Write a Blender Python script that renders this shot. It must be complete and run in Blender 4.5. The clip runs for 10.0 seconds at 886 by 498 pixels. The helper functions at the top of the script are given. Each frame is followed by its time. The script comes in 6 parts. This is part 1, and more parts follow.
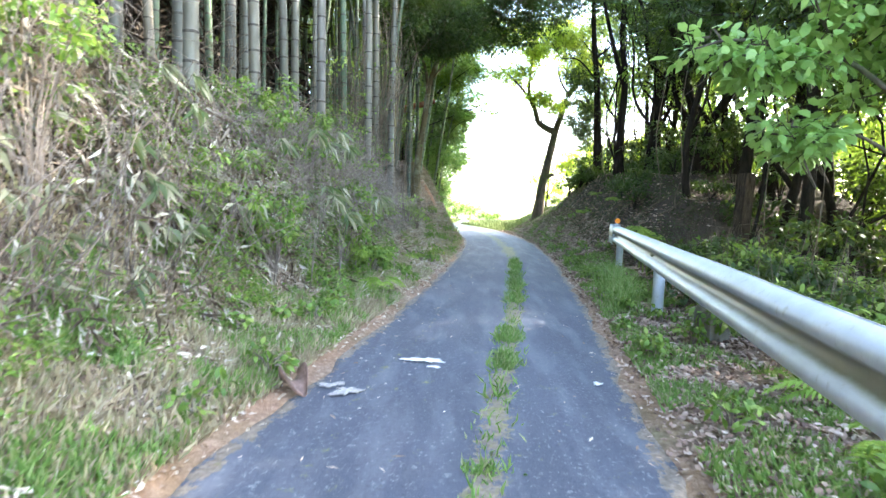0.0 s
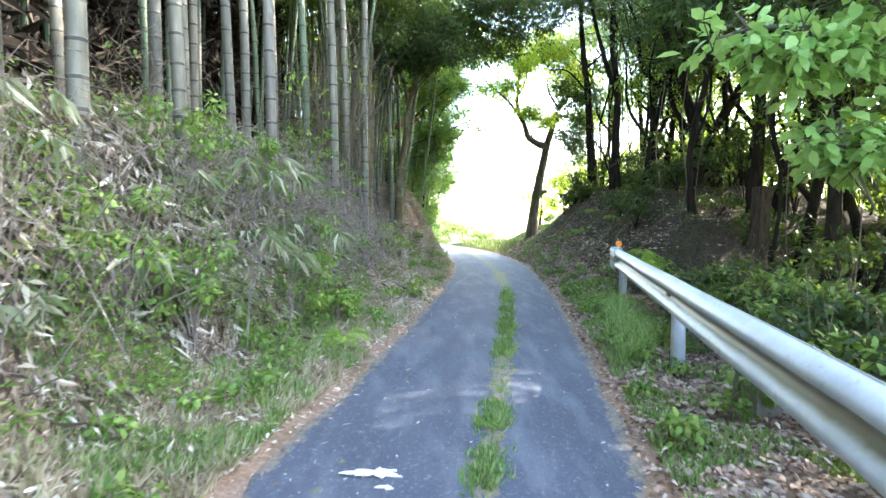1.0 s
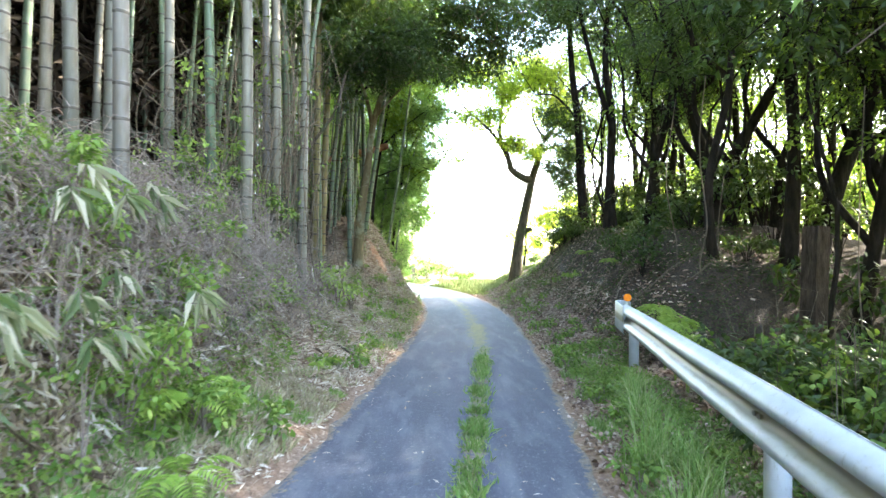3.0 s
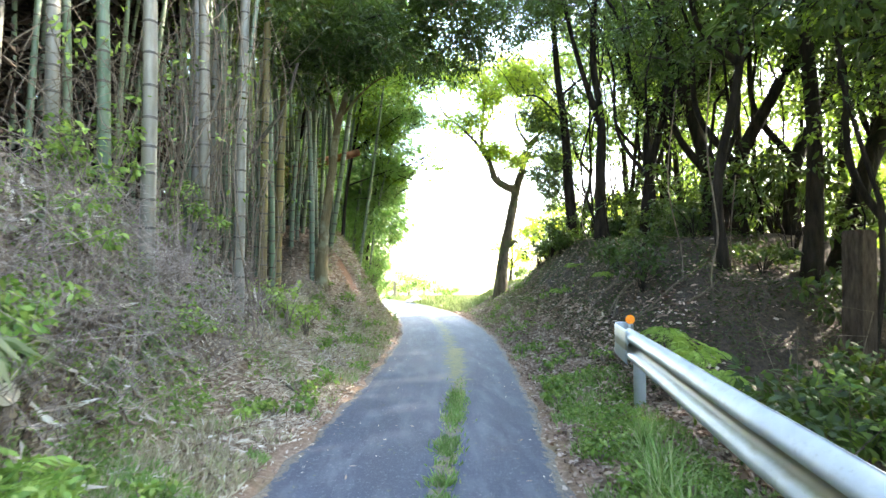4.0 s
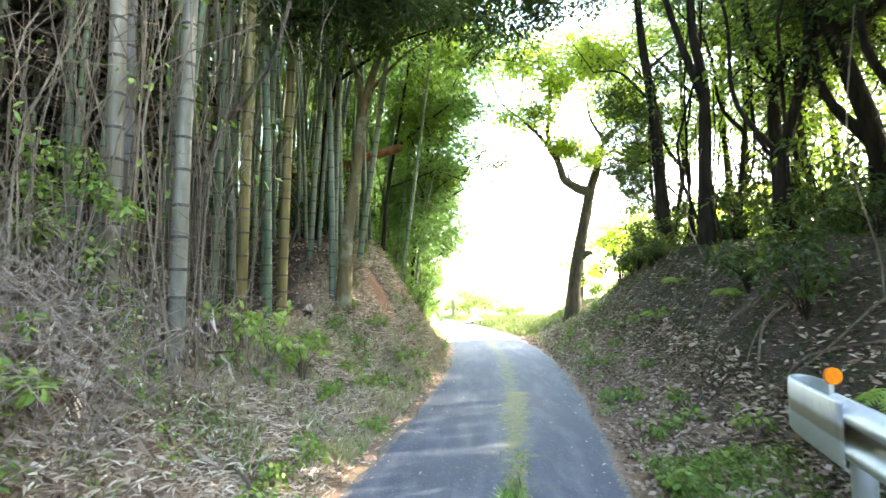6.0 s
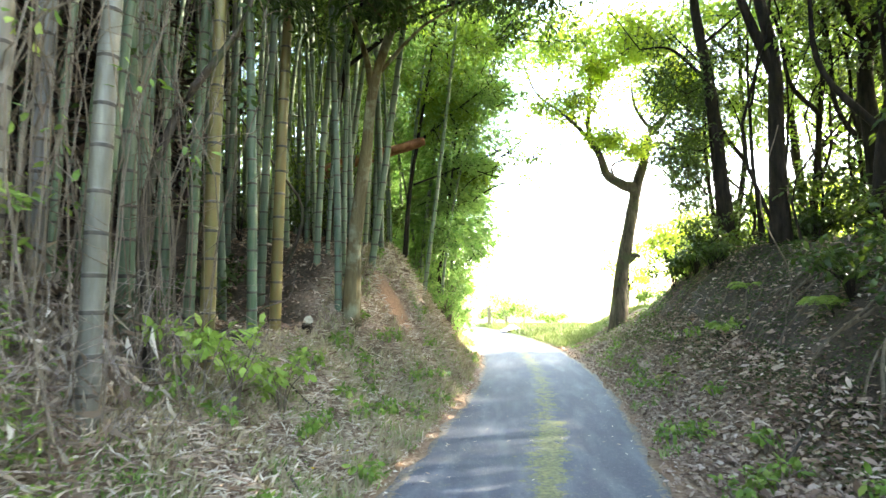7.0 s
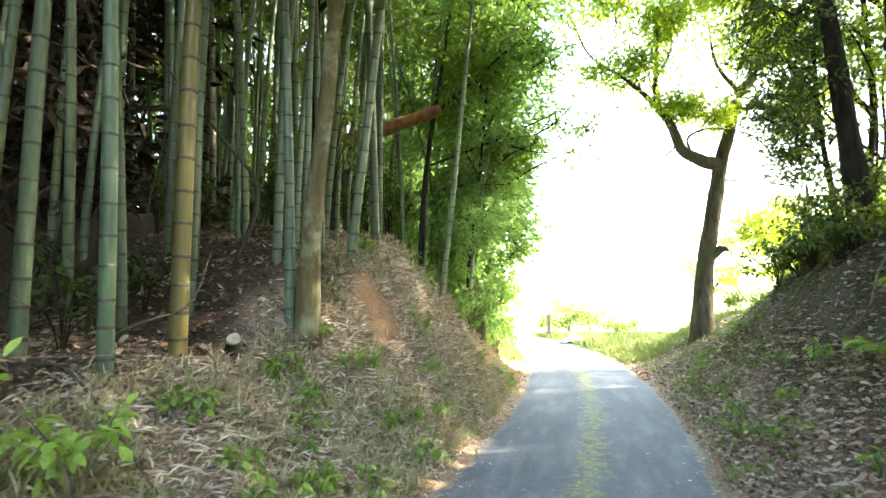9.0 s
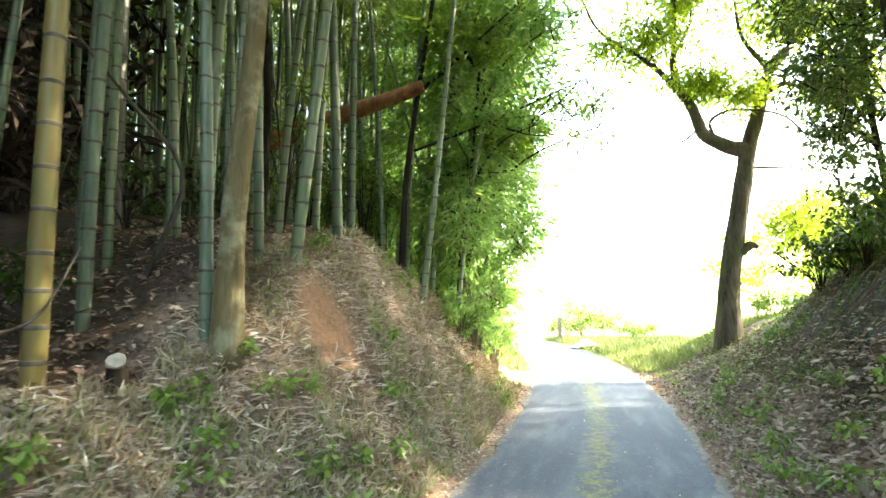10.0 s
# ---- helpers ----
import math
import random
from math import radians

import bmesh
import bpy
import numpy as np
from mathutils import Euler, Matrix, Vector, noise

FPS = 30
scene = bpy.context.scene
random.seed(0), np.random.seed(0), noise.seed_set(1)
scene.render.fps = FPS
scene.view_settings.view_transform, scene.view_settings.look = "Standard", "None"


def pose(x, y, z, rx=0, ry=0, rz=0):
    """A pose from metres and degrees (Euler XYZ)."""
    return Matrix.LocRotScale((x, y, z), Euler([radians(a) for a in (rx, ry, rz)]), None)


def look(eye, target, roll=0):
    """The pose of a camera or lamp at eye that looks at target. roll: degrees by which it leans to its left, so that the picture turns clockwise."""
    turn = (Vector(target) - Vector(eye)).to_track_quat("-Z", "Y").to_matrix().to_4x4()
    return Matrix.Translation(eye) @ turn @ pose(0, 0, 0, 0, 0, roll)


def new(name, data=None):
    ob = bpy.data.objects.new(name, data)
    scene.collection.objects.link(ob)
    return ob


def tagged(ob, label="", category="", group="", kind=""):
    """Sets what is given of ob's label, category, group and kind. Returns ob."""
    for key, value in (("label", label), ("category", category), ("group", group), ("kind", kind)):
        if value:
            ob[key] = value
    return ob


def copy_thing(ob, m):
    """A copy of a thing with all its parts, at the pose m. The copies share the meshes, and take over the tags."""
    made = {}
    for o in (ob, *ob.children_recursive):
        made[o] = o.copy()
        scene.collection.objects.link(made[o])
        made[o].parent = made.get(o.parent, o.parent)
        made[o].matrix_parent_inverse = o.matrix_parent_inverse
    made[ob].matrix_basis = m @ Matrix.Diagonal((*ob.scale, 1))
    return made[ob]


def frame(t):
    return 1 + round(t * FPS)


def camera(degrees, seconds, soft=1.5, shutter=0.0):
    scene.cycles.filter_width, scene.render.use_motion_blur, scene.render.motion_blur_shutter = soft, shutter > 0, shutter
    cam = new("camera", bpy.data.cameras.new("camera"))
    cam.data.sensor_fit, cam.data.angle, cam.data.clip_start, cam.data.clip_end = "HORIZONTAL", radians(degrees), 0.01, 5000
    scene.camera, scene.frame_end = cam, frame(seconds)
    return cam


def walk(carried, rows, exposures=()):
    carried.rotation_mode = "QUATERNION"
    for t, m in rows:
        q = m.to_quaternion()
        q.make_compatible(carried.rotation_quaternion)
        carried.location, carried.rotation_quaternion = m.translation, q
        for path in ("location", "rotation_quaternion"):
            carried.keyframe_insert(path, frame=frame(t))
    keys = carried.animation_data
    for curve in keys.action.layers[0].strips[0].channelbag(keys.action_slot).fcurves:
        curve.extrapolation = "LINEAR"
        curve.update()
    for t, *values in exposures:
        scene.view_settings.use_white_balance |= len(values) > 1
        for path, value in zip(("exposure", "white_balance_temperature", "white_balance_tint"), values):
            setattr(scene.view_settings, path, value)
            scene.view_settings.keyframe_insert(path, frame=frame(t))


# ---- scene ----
cam = camera(78.3, 10.0, soft=1.5, shutter=0.3)
METRES, EYE, TILT, LEAN, TURN = 12.2, 1.22, -5.0, -2.0, 0.0
ROWS = [
    (0.0, 0.0, 0.0, 0.0, 0.0, 0.0, -0.0),
    (0.5, 0.0136, 0.0447, 0.0115, 0.08, 1.12, 2.87),
    (1.0, 0.0209, 0.0907, 0.0218, -0.33, 1.81, 2.06),
    (1.5, 0.0327, 0.1372, 0.0283, -0.9, 3.05, 2.39),
    (2.0, 0.0367, 0.1818, 0.0317, -0.82, 4.49, 2.08),
    (2.5, 0.0422, 0.2251, 0.0385, -1.23, 5.1, 1.56),
    (4.0, 0.0786, 0.3756, 0.0539, -3.28, 7.12, 2.3),
    (4.5, 0.0859, 0.4292, 0.0573, -2.88, 7.96, 2.16),
    (5.0, 0.0935, 0.4776, 0.0618, -1.96, 8.44, 1.97),
    (5.5, 0.0999, 0.5288, 0.065, 0.73, 8.82, 1.96),
    (7.0, 0.1182, 0.6787, 0.0803, 7.95, 9.96, 1.69),
    (7.5, 0.1323, 0.727, 0.0834, 9.19, 10.35, 1.92),
    (8.0, 0.1392, 0.7748, 0.0871, 11.08, 10.44, 1.76),
    (8.5, 0.1467, 0.8218, 0.0918, 13.43, 10.82, 1.31),
    (9.0, 0.1529, 0.8747, 0.0944, 15.44, 10.89, 1.66),
    (9.5, 0.1544, 0.9235, 0.1034, 16.7, 10.88, 1.08),
    (10.0, 0.1639, 0.9766, 0.1069, 17.15, 11.05, 1.63),
]
EXPOSURES = [(0.0, 3.88, 6700, 10), (3.0, 4.15, 6950, 11), (5.0, 4.25, 7150, 11), (7.0, 4.28, 7500, 8), (10.0, 4.22, 8000, 5)]
walk(cam, [(t, pose(0, 0, EYE, TILT, LEAN, TURN) @ pose(METRES * x, METRES * y, METRES * z, 90 + pitch, roll, yaw)) for t, x, y, z, yaw, pitch, roll in ROWS], EXPOSURES)

# ---- light ----
SUN_AZ, SUN_EL = radians(68), radians(32)      # azimuth from +y towards +x
world = bpy.data.worlds.new("sky")
scene.world = world
world.use_nodes = True
wn = world.node_tree.nodes
sky = wn.new("ShaderNodeTexSky")
sky.sky_type, sky.sun_disc = "NISHITA", False
sky.sun_elevation, sky.sun_rotation = SUN_EL, SUN_AZ
sky.air_density, sky.dust_density = 1.0, 1.5
wn["Background"].inputs["Strength"].default_value = 0.15
world.node_tree.links.new(sky.outputs["Color"], wn["Background"].inputs["Color"])
sun = new("sun", bpy.data.lights.new("sun", "SUN"))
sun.data.energy, sun.data.angle, sun.data.color = 2.2, radians(0.6), (1.0, 0.95, 0.86)
to_sun = Vector((math.sin(SUN_AZ) * math.cos(SUN_EL), math.cos(SUN_AZ) * math.cos(SUN_EL), math.sin(SUN_EL)))
sun.matrix_world = look(to_sun * 60, (0, 0, 0))


# ---- materials ----
def material(name):
    m = bpy.data.materials.new(name)
    m.use_nodes = True
    return m, m.node_tree.nodes, m.node_tree.links, m.node_tree.nodes["Principled BSDF"]


def ramp(nodes, links, source, stops):
    r = nodes.new("ShaderNodeValToRGB")
    el = r.color_ramp.elements
    while len(el) < len(stops):
        el.new(0.5)
    for e, (p, c) in zip(el, stops):
        e.position, e.color = p, (*c, 1)
    links.new(source, r.inputs["Fac"])
    return r.outputs["Color"]


def noise_node(nodes, links, scale, detail=4.0, rough=0.6, coords=None, stretch=None):
    n = nodes.new("ShaderNodeTexNoise")
    n.inputs["Scale"].default_value, n.inputs["Detail"].default_value, n.inputs["Roughness"].default_value = scale, detail, rough
    if coords is None:
        coords = nodes.new("ShaderNodeTexCoord").outputs["Object"]
    if stretch:
        mp = nodes.new("ShaderNodeMapping")
        mp.inputs["Scale"].default_value = stretch
        links.new(coords, mp.inputs["Vector"])
        coords = mp.outputs["Vector"]
    links.new(coords, n.inputs["Vector"])
    return n.outputs["Fac"]


def mix(nodes, links, fac, a, b, kind="MIX"):
    n = nodes.new("ShaderNodeMix")
    n.data_type, n.blend_type = "RGBA", kind
    for socket, v in ((n.inputs["Factor"], fac), (n.inputs[6], a), (n.inputs[7], b)):
        if isinstance(v, (int, float)):
            socket.default_value = v
        elif isinstance(v, tuple):
            socket.default_value = (*v, 1)
        else:
            links.new(v, socket)
    return n.outputs[2]


def bump(nodes, links, bsdf, height, strength, distance=0.01):
    b = nodes.new("ShaderNodeBump")
    b.inputs["Strength"].default_value, b.inputs["Distance"].default_value = strength, distance
    links.new(height, b.inputs["Height"])
    links.new(b.outputs["Normal"], bsdf.inputs["Normal"])


def leaf_material(name, colours, through_colour, amount=0.4, rough=0.5):
    """Leaves whose colour differs from leaf to leaf, and through which some light passes."""
    m, n, l, b = material(name)
    geo = n.new("ShaderNodeNewGeometry")
    k = len(colours) - 1
    col = ramp(n, l, geo.outputs["Random Per Island"], [(i / k, c) for i, c in enumerate(colours)])
    f = noise_node(n, l, 1.3, 2)
    col = mix(n, l, 0.5, col, ramp(n, l, f, [(0.3, (0.62, 0.62, 0.6)), (0.7, (1, 1, 1))]), "MULTIPLY")
    l.new(col, b.inputs["Base Color"])
    b.inputs["Roughness"].default_value = rough
    b.inputs["Specular IOR Level"].default_value = 0.35
    if amount > 0:
        tr = n.new("ShaderNodeBsdfTranslucent")
        l.new(mix(n, l, 0.55, col, through_colour), tr.inputs["Color"])
        ms = n.new("ShaderNodeMixShader")
        ms.inputs[0].default_value = amount
        l.new(b.outputs[0], ms.inputs[1])
        l.new(tr.outputs[0], ms.inputs[2])
        l.new(ms.outputs[0], n["Material Output"].inputs["Surface"])
    return m


def bark_material(name, dark, light, scale=14, moss=None):
    m, n, l, b = material(name)
    f = noise_node(n, l, scale, 6, 0.65, stretch=(1, 1, 0.22))
    col = ramp(n, l, f, [(0.3, dark), (0.7, light)])
    if moss:
        g = noise_node(n, l, 3.2, 5, 0.6)
        col = mix(n, l, ramp(n, l, g, [(0.5, (0, 0, 0)), (0.62, (1, 1, 1))]), col, moss)
    l.new(col, b.inputs["Base Color"])
    b.inputs["Roughness"].default_value = 0.95
    b.inputs["Specular IOR Level"].default_value = 0.15
    bump(n, l, b, f, 1.0, 0.04)
    return m


def bamboo_material(name, low, high, nodal):
    m, n, l, b = material(name)
    obj = n.new("ShaderNodeObjectInfo")
    f = noise_node(n, l, 5, 5, 0.6, stretch=(1, 1, 0.25))
    g = noise_node(n, l, 38, 6, 0.7, stretch=(1, 1, 0.1))
    col = ramp(n, l, f, [(0.3, low), (0.72, high)])
    col = mix(n, l, ramp(n, l, g, [(0.42, (0, 0, 0)), (0.72, (0.8, 0.8, 0.8))]), col, nodal)
    col = mix(n, l, ramp(n, l, noise_node(n, l, 2.2, 5, 0.7), [(0.5, (0, 0, 0)), (0.7, (0.5, 0.5, 0.5))]), col, nodal)
    tint = ramp(n, l, obj.outputs["Random"], [(0.0, (0.62, 0.66, 0.6)), (0.35, (0.95, 1.0, 0.85)), (0.7, (1.1, 1.05, 0.85)), (1.0, (0.85, 0.9, 0.95))])
    l.new(mix(n, l, 1.0, col, tint, "MULTIPLY"), b.inputs["Base Color"])
    b.inputs["Roughness"].default_value = 0.42
    bump(n, l, b, g, 0.15, 0.004)
    return m


def plain(name, c1, c2, scale=8, rough=0.7, metal=0.0, relief=0.2):
    m, n, l, b = material(name)
    f = noise_node(n, l, scale, 5, 0.65)
    l.new(ramp(n, l, f, [(0.32, c1), (0.68, c2)]), b.inputs["Base Color"])
    b.inputs["Roughness"].default_value, b.inputs["Metallic"].default_value = rough, metal
    if relief:
        bump(n, l, b, noise_node(n, l, scale * 6, 4), relief, 0.01)
    return m


def ground_material():
    m, n, l, b = material("forest_soil")
    f = noise_node(n, l, 1.1, 6, 0.62)
    g = noise_node(n, l, 22, 5, 0.7)
    col = ramp(n, l, g, [(0.3, (0.12, 0.083, 0.06)), (0.5, (0.26, 0.19, 0.14)), (0.72, (0.46, 0.37, 0.29))])
    col = mix(n, l, ramp(n, l, f, [(0.52, (0, 0, 0)), (0.66, (0.6, 0.6, 0.6))]), col, (0.1, 0.13, 0.045))
    at = n.new("ShaderNodeAttribute")
    at.attribute_name = "cover"
    sep = n.new("ShaderNodeSeparateColor")
    l.new(at.outputs["Color"], sep.inputs[0])
    clay = ramp(n, l, g, [(0.3, (0.19, 0.095, 0.048)), (0.7, (0.36, 0.2, 0.105))])
    col = mix(n, l, sep.outputs[0], col, clay)
    # near-black soil: shade under trees and brush put into the ground colour
    shaded_soil = ramp(n, l, g, [(0.35, (0.022, 0.016, 0.011)), (0.7, (0.085, 0.06, 0.04))])
    col = mix(n, l, sep.outputs[2], col, shaded_soil)
    meadow = ramp(n, l, noise_node(n, l, 0.9, 5), [(0.3, (0.16, 0.2, 0.05)), (0.7, (0.3, 0.32, 0.1))])
    col = mix(n, l, sep.outputs[1], col, meadow)
    l.new(col, b.inputs["Base Color"])
    b.inputs["Roughness"].default_value = 0.95
    bump(n, l, b, g, 0.8, 0.04)
    return m


def asphalt_material():
    m, n, l, b = material("worn_asphalt")
    c = n.new("ShaderNodeTexCoord").outputs["Object"]
    fine = noise_node(n, l, 160, 3, 0.7, c)
    broad = noise_node(n, l, 1.4, 6, 0.65, c, (1.6, 0.5, 1))
    streak = noise_node(n, l, 4.5, 3, 0.55, c, (1.0, 0.22, 1))
    col = ramp(n, l, fine, [(0.3, (0.036, 0.044, 0.064)), (0.6, (0.066, 0.079, 0.108)), (0.78, (0.16, 0.17, 0.195))])
    col = mix(n, l, ramp(n, l, broad, [(0.42, (0, 0, 0)), (0.7, (0.5, 0.5, 0.5))]), col, (0.096, 0.112, 0.15))
    col = mix(n, l, ramp(n, l, streak, [(0.48, (0, 0, 0)), (0.74, (0.5, 0.5, 0.5))]), col, (0.2, 0.21, 0.235))
    grit = noise_node(n, l, 38, 6, 0.75, c)
    col = mix(n, l, ramp(n, l, grit, [(0.58, (0, 0, 0)), (0.64, (0.9, 0.9, 0.9))]), col, (0.23, 0.24, 0.255))
    col = mix(n, l, ramp(n, l, grit, [(0.3, (0.7, 0.7, 0.7)), (0.44, (0, 0, 0))]), col, (0.02, 0.024, 0.034))
    at = n.new("ShaderNodeAttribute")
    at.attribute_name = "cover"
    sep = n.new("ShaderNodeSeparateColor")
    l.new(at.outputs["Color"], sep.inputs[0])
    dirt = ramp(n, l, noise_node(n, l, 30, 4, 0.7, c), [(0.3, (0.1, 0.075, 0.05)), (0.7, (0.3, 0.25, 0.19))])
    moss = ramp(n, l, noise_node(n, l, 24, 4, 0.7, c), [(0.35, (0.09, 0.1, 0.03)), (0.65, (0.3, 0.29, 0.085))])
    edge = noise_node(n, l, 9, 7, 0.8, c)
    w = n.new("ShaderNodeMath")
    w.operation = "MULTIPLY_ADD"
    l.new(edge, w.inputs[0])
    w.inputs[1].default_value = 1.3
    l.new(sep.outputs[0], w.inputs[2])
    col = mix(n, l, ramp(n, l, w.outputs[0], [(0.98, (0, 0, 0)), (1.0, (0.9, 0.9, 0.9))]), col, dirt)
    w2 = n.new("ShaderNodeMath")
    w2.operation = "MULTIPLY_ADD"
    l.new(edge, w2.inputs[0])
    w2.inputs[1].default_value = 2.4
    l.new(sep.outputs[1], w2.inputs[2])
    half = n.new("ShaderNodeMath")
    half.operation = "MULTIPLY"
    l.new(w2.outputs[0], half.inputs[0])
    half.inputs[1].default_value = 0.5
    col = mix(n, l, ramp(n, l, half.outputs[0], [(0.74, (0, 0, 0)), (0.84, (0.8, 0.8, 0.8))]), col, moss)
    l.new(col, b.inputs["Base Color"])
    b.inputs["Roughness"].default_value = 0.78
    bump(n, l, b, fine, 0.5, 0.006)
    return m


def rail_material():
    m, n, l, b = material("weathered_white_steel")
    f = noise_node(n, l, 3.0, 6, 0.7)
    g = noise_node(n, l, 30, 5, 0.7, stretch=(1, 1, 0.3))
    col = ramp(n, l, f, [(0.3, (0.42, 0.48, 0.54)), (0.65, (0.58, 0.64, 0.7))])
    col = mix(n, l, ramp(n, l, g, [(0.58, (0, 0, 0)), (0.75, (0.7, 0.7, 0.7))]), col, (0.2, 0.2, 0.15))
    xyz = n.new("ShaderNodeSeparateXYZ")
    l.new(n.new("ShaderNodeTexCoord").outputs["Object"], xyz.inputs[0])
    wob = n.new("ShaderNodeMath")
    wob.operation = "MULTIPLY_ADD"
    l.new(f, wob.inputs[0])
    wob.inputs[1].default_value = 0.05
    l.new(xyz.outputs["Z"], wob.inputs[2])
    grime = ramp(n, l, wob.outputs[0], [(0.68, (0, 0, 0)), (0.702, (0.9, 0.9, 0.9)), (0.76, (0.85, 0.85, 0.85)), (0.79, (0, 0, 0))])
    col = mix(n, l, grime, col, (0.19, 0.18, 0.115))
    l.new(col, b.inputs["Base Color"])
    b.inputs["Roughness"].default_value, b.inputs["Metallic"].default_value = 0.42, 0.15
    bump(n, l, b, g, 0.1, 0.004)
    return m


M_GROUND, M_ROAD, M_RAIL = ground_material(), asphalt_material(), rail_material()
M_BAMBOO = bamboo_material("bamboo_culm_skin", (0.05, 0.092, 0.06), (0.125, 0.19, 0.13), (0.2, 0.21, 0.17))
M_BAMBOO_OLD = bamboo_material("old_bamboo_skin", (0.115, 0.106, 0.103), (0.3, 0.285, 0.28), (0.13, 0.115, 0.1))
M_BAMBOO_YELLOW = bamboo_material("yellow_bamboo_skin", (0.12, 0.115, 0.045), (0.21, 0.19, 0.08), (0.19, 0.1, 0.04))
M_NODE = plain("bamboo_node_band", (0.1, 0.09, 0.07), (0.035, 0.03, 0.024), 20, 0.8)
M_BAMBOO_LEAF = leaf_material("bamboo_leaf", [(0.045, 0.09, 0.02), (0.085, 0.16, 0.03), (0.14, 0.23, 0.05), (0.2, 0.25, 0.07)], (0.36, 0.5, 0.07), 0.36)
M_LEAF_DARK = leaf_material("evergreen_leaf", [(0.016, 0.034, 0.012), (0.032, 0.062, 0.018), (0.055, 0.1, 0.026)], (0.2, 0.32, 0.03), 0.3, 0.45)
M_LEAF_FRESH = leaf_material("fresh_leaf", [(0.08, 0.17, 0.025), (0.12, 0.24, 0.04), (0.18, 0.3, 0.05)], (0.4, 0.55, 0.06), 0.5)
M_LEAF_BRIGHT = leaf_material("young_broad_leaf", [(0.2, 0.38, 0.09), (0.28, 0.48, 0.14), (0.38, 0.56, 0.2)], (0.42, 0.62, 0.14), 0.4, 0.4)
M_LEAF_YELLOW = leaf_material("spring_yellow_leaf", [(0.22, 0.35, 0.03), (0.3, 0.42, 0.045), (0.4, 0.47, 0.08)], (0.52, 0.64, 0.07), 0.62)
M_SHRUB = leaf_material("shrub_leaf", [(0.07, 0.14, 0.03), (0.125, 0.24, 0.045), (0.21, 0.33, 0.07), (0.33, 0.41, 0.11)], (0.3, 0.45, 0.06), 0.35)
M_DRY = leaf_material("dry_bamboo_leaf", [(0.045, 0.03, 0.02), (0.12, 0.085, 0.058), (0.26, 0.195, 0.14), (0.46, 0.38, 0.29), (0.85, 0.8, 0.7)], (0.5, 0.4, 0.25), 0.2, 0.7)
# brown taken near black, so the leaves carry the grove's deep shade
M_GROVE_SHADE = leaf_material("grove_shade_leaf", [(0.02, 0.014, 0.01), (0.045, 0.032, 0.022), (0.085, 0.062, 0.043)], (0.1, 0.07, 0.04), 0.0, 0.85)
M_DWARF = leaf_material("dwarf_bamboo_leaf", [(0.08, 0.135, 0.055), (0.16, 0.215, 0.11), (0.36, 0.35, 0.23), (0.76, 0.71, 0.57)], (0.3, 0.4, 0.1), 0.3)
M_LITTER = leaf_material("fallen_leaf", [(0.19, 0.12, 0.083), (0.45, 0.335, 0.25), (0.66, 0.55, 0.43), (0.85, 0.78, 0.66)], (0.3, 0.2, 0.1), 0.1, 0.8)
M_GRASS = leaf_material("grass_blade", [(0.12, 0.25, 0.06), (0.2, 0.36, 0.09), (0.3, 0.44, 0.14), (0.5, 0.5, 0.28)], (0.3, 0.45, 0.08), 0.35)
M_TWIG = bark_material("grey_twig", (0.12, 0.09, 0.07), (0.42, 0.36, 0.31), 20)
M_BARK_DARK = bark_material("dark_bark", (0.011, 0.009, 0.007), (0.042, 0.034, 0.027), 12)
M_BARK_OAK = bark_material("furrowed_bark", (0.03, 0.025, 0.02), (0.16, 0.135, 0.11), 11, (0.075, 0.085, 0.05))
M_BARK_PALE = bark_material("lichen_bark", (0.08, 0.062, 0.032), (0.17, 0.14, 0.075), 9, (0.21, 0.21, 0.14))
M_VINE = bark_material("vine_bark", (0.09, 0.07, 0.05), (0.24, 0.2, 0.15), 24)
M_ROOT = bark_material("dark_root", (0.025, 0.018, 0.013), (0.1, 0.075, 0.055), 24)
M_LOG = bark_material("split_log_bark", (0.14, 0.06, 0.03), (0.35, 0.18, 0.09), 10)
M_CUT = plain("pale_cut_wood", (0.3, 0.25, 0.18), (0.55, 0.5, 0.41), 14, 0.8)
M_ORANGE = plain("orange_reflector", (0.85, 0.2, 0.01), (0.95, 0.3, 0.02), 30, 0.25, 0, 0.05)
M_CONCRETE = plain("mossy_concrete", (0.09, 0.085, 0.07), (0.24, 0.23, 0.2), 9, 0.9)
M_WHITE = plain("dried_white_paint", (0.7, 0.7, 0.68), (0.85, 0.85, 0.83), 16, 0.7)
M_SHEATH = plain("brown_bamboo_sheath", (0.1, 0.055, 0.04), (0.3, 0.19, 0.15), 18, 0.6)
M_SHEET = plain("grey_plastic_sheet", (0.3, 0.33, 0.36), (0.75, 0.76, 0.78), 3, 0.5)
M_WOOD = plain("grey_weathered_wood", (0.16, 0.13, 0.1), (0.32, 0.28, 0.23), 12, 0.85)

M_PETAL = leaf_material("yellow_petal", [(0.8, 0.55, 0.02), (0.9, 0.65, 0.04)], (0.8, 0.6, 0.05), 0.3)
M_MEADOW = leaf_material("meadow_blade", [(0.26, 0.34, 0.12), (0.36, 0.42, 0.18), (0.5, 0.52, 0.28)], (0.45, 0.52, 0.2), 0.35)
M_STRAW = leaf_material("straw_blade", [(0.3, 0.23, 0.14), (0.45, 0.37, 0.24), (0.6, 0.52, 0.36), (0.34, 0.4, 0.16)], (0.5, 0.42, 0.25), 0.25, 0.7)
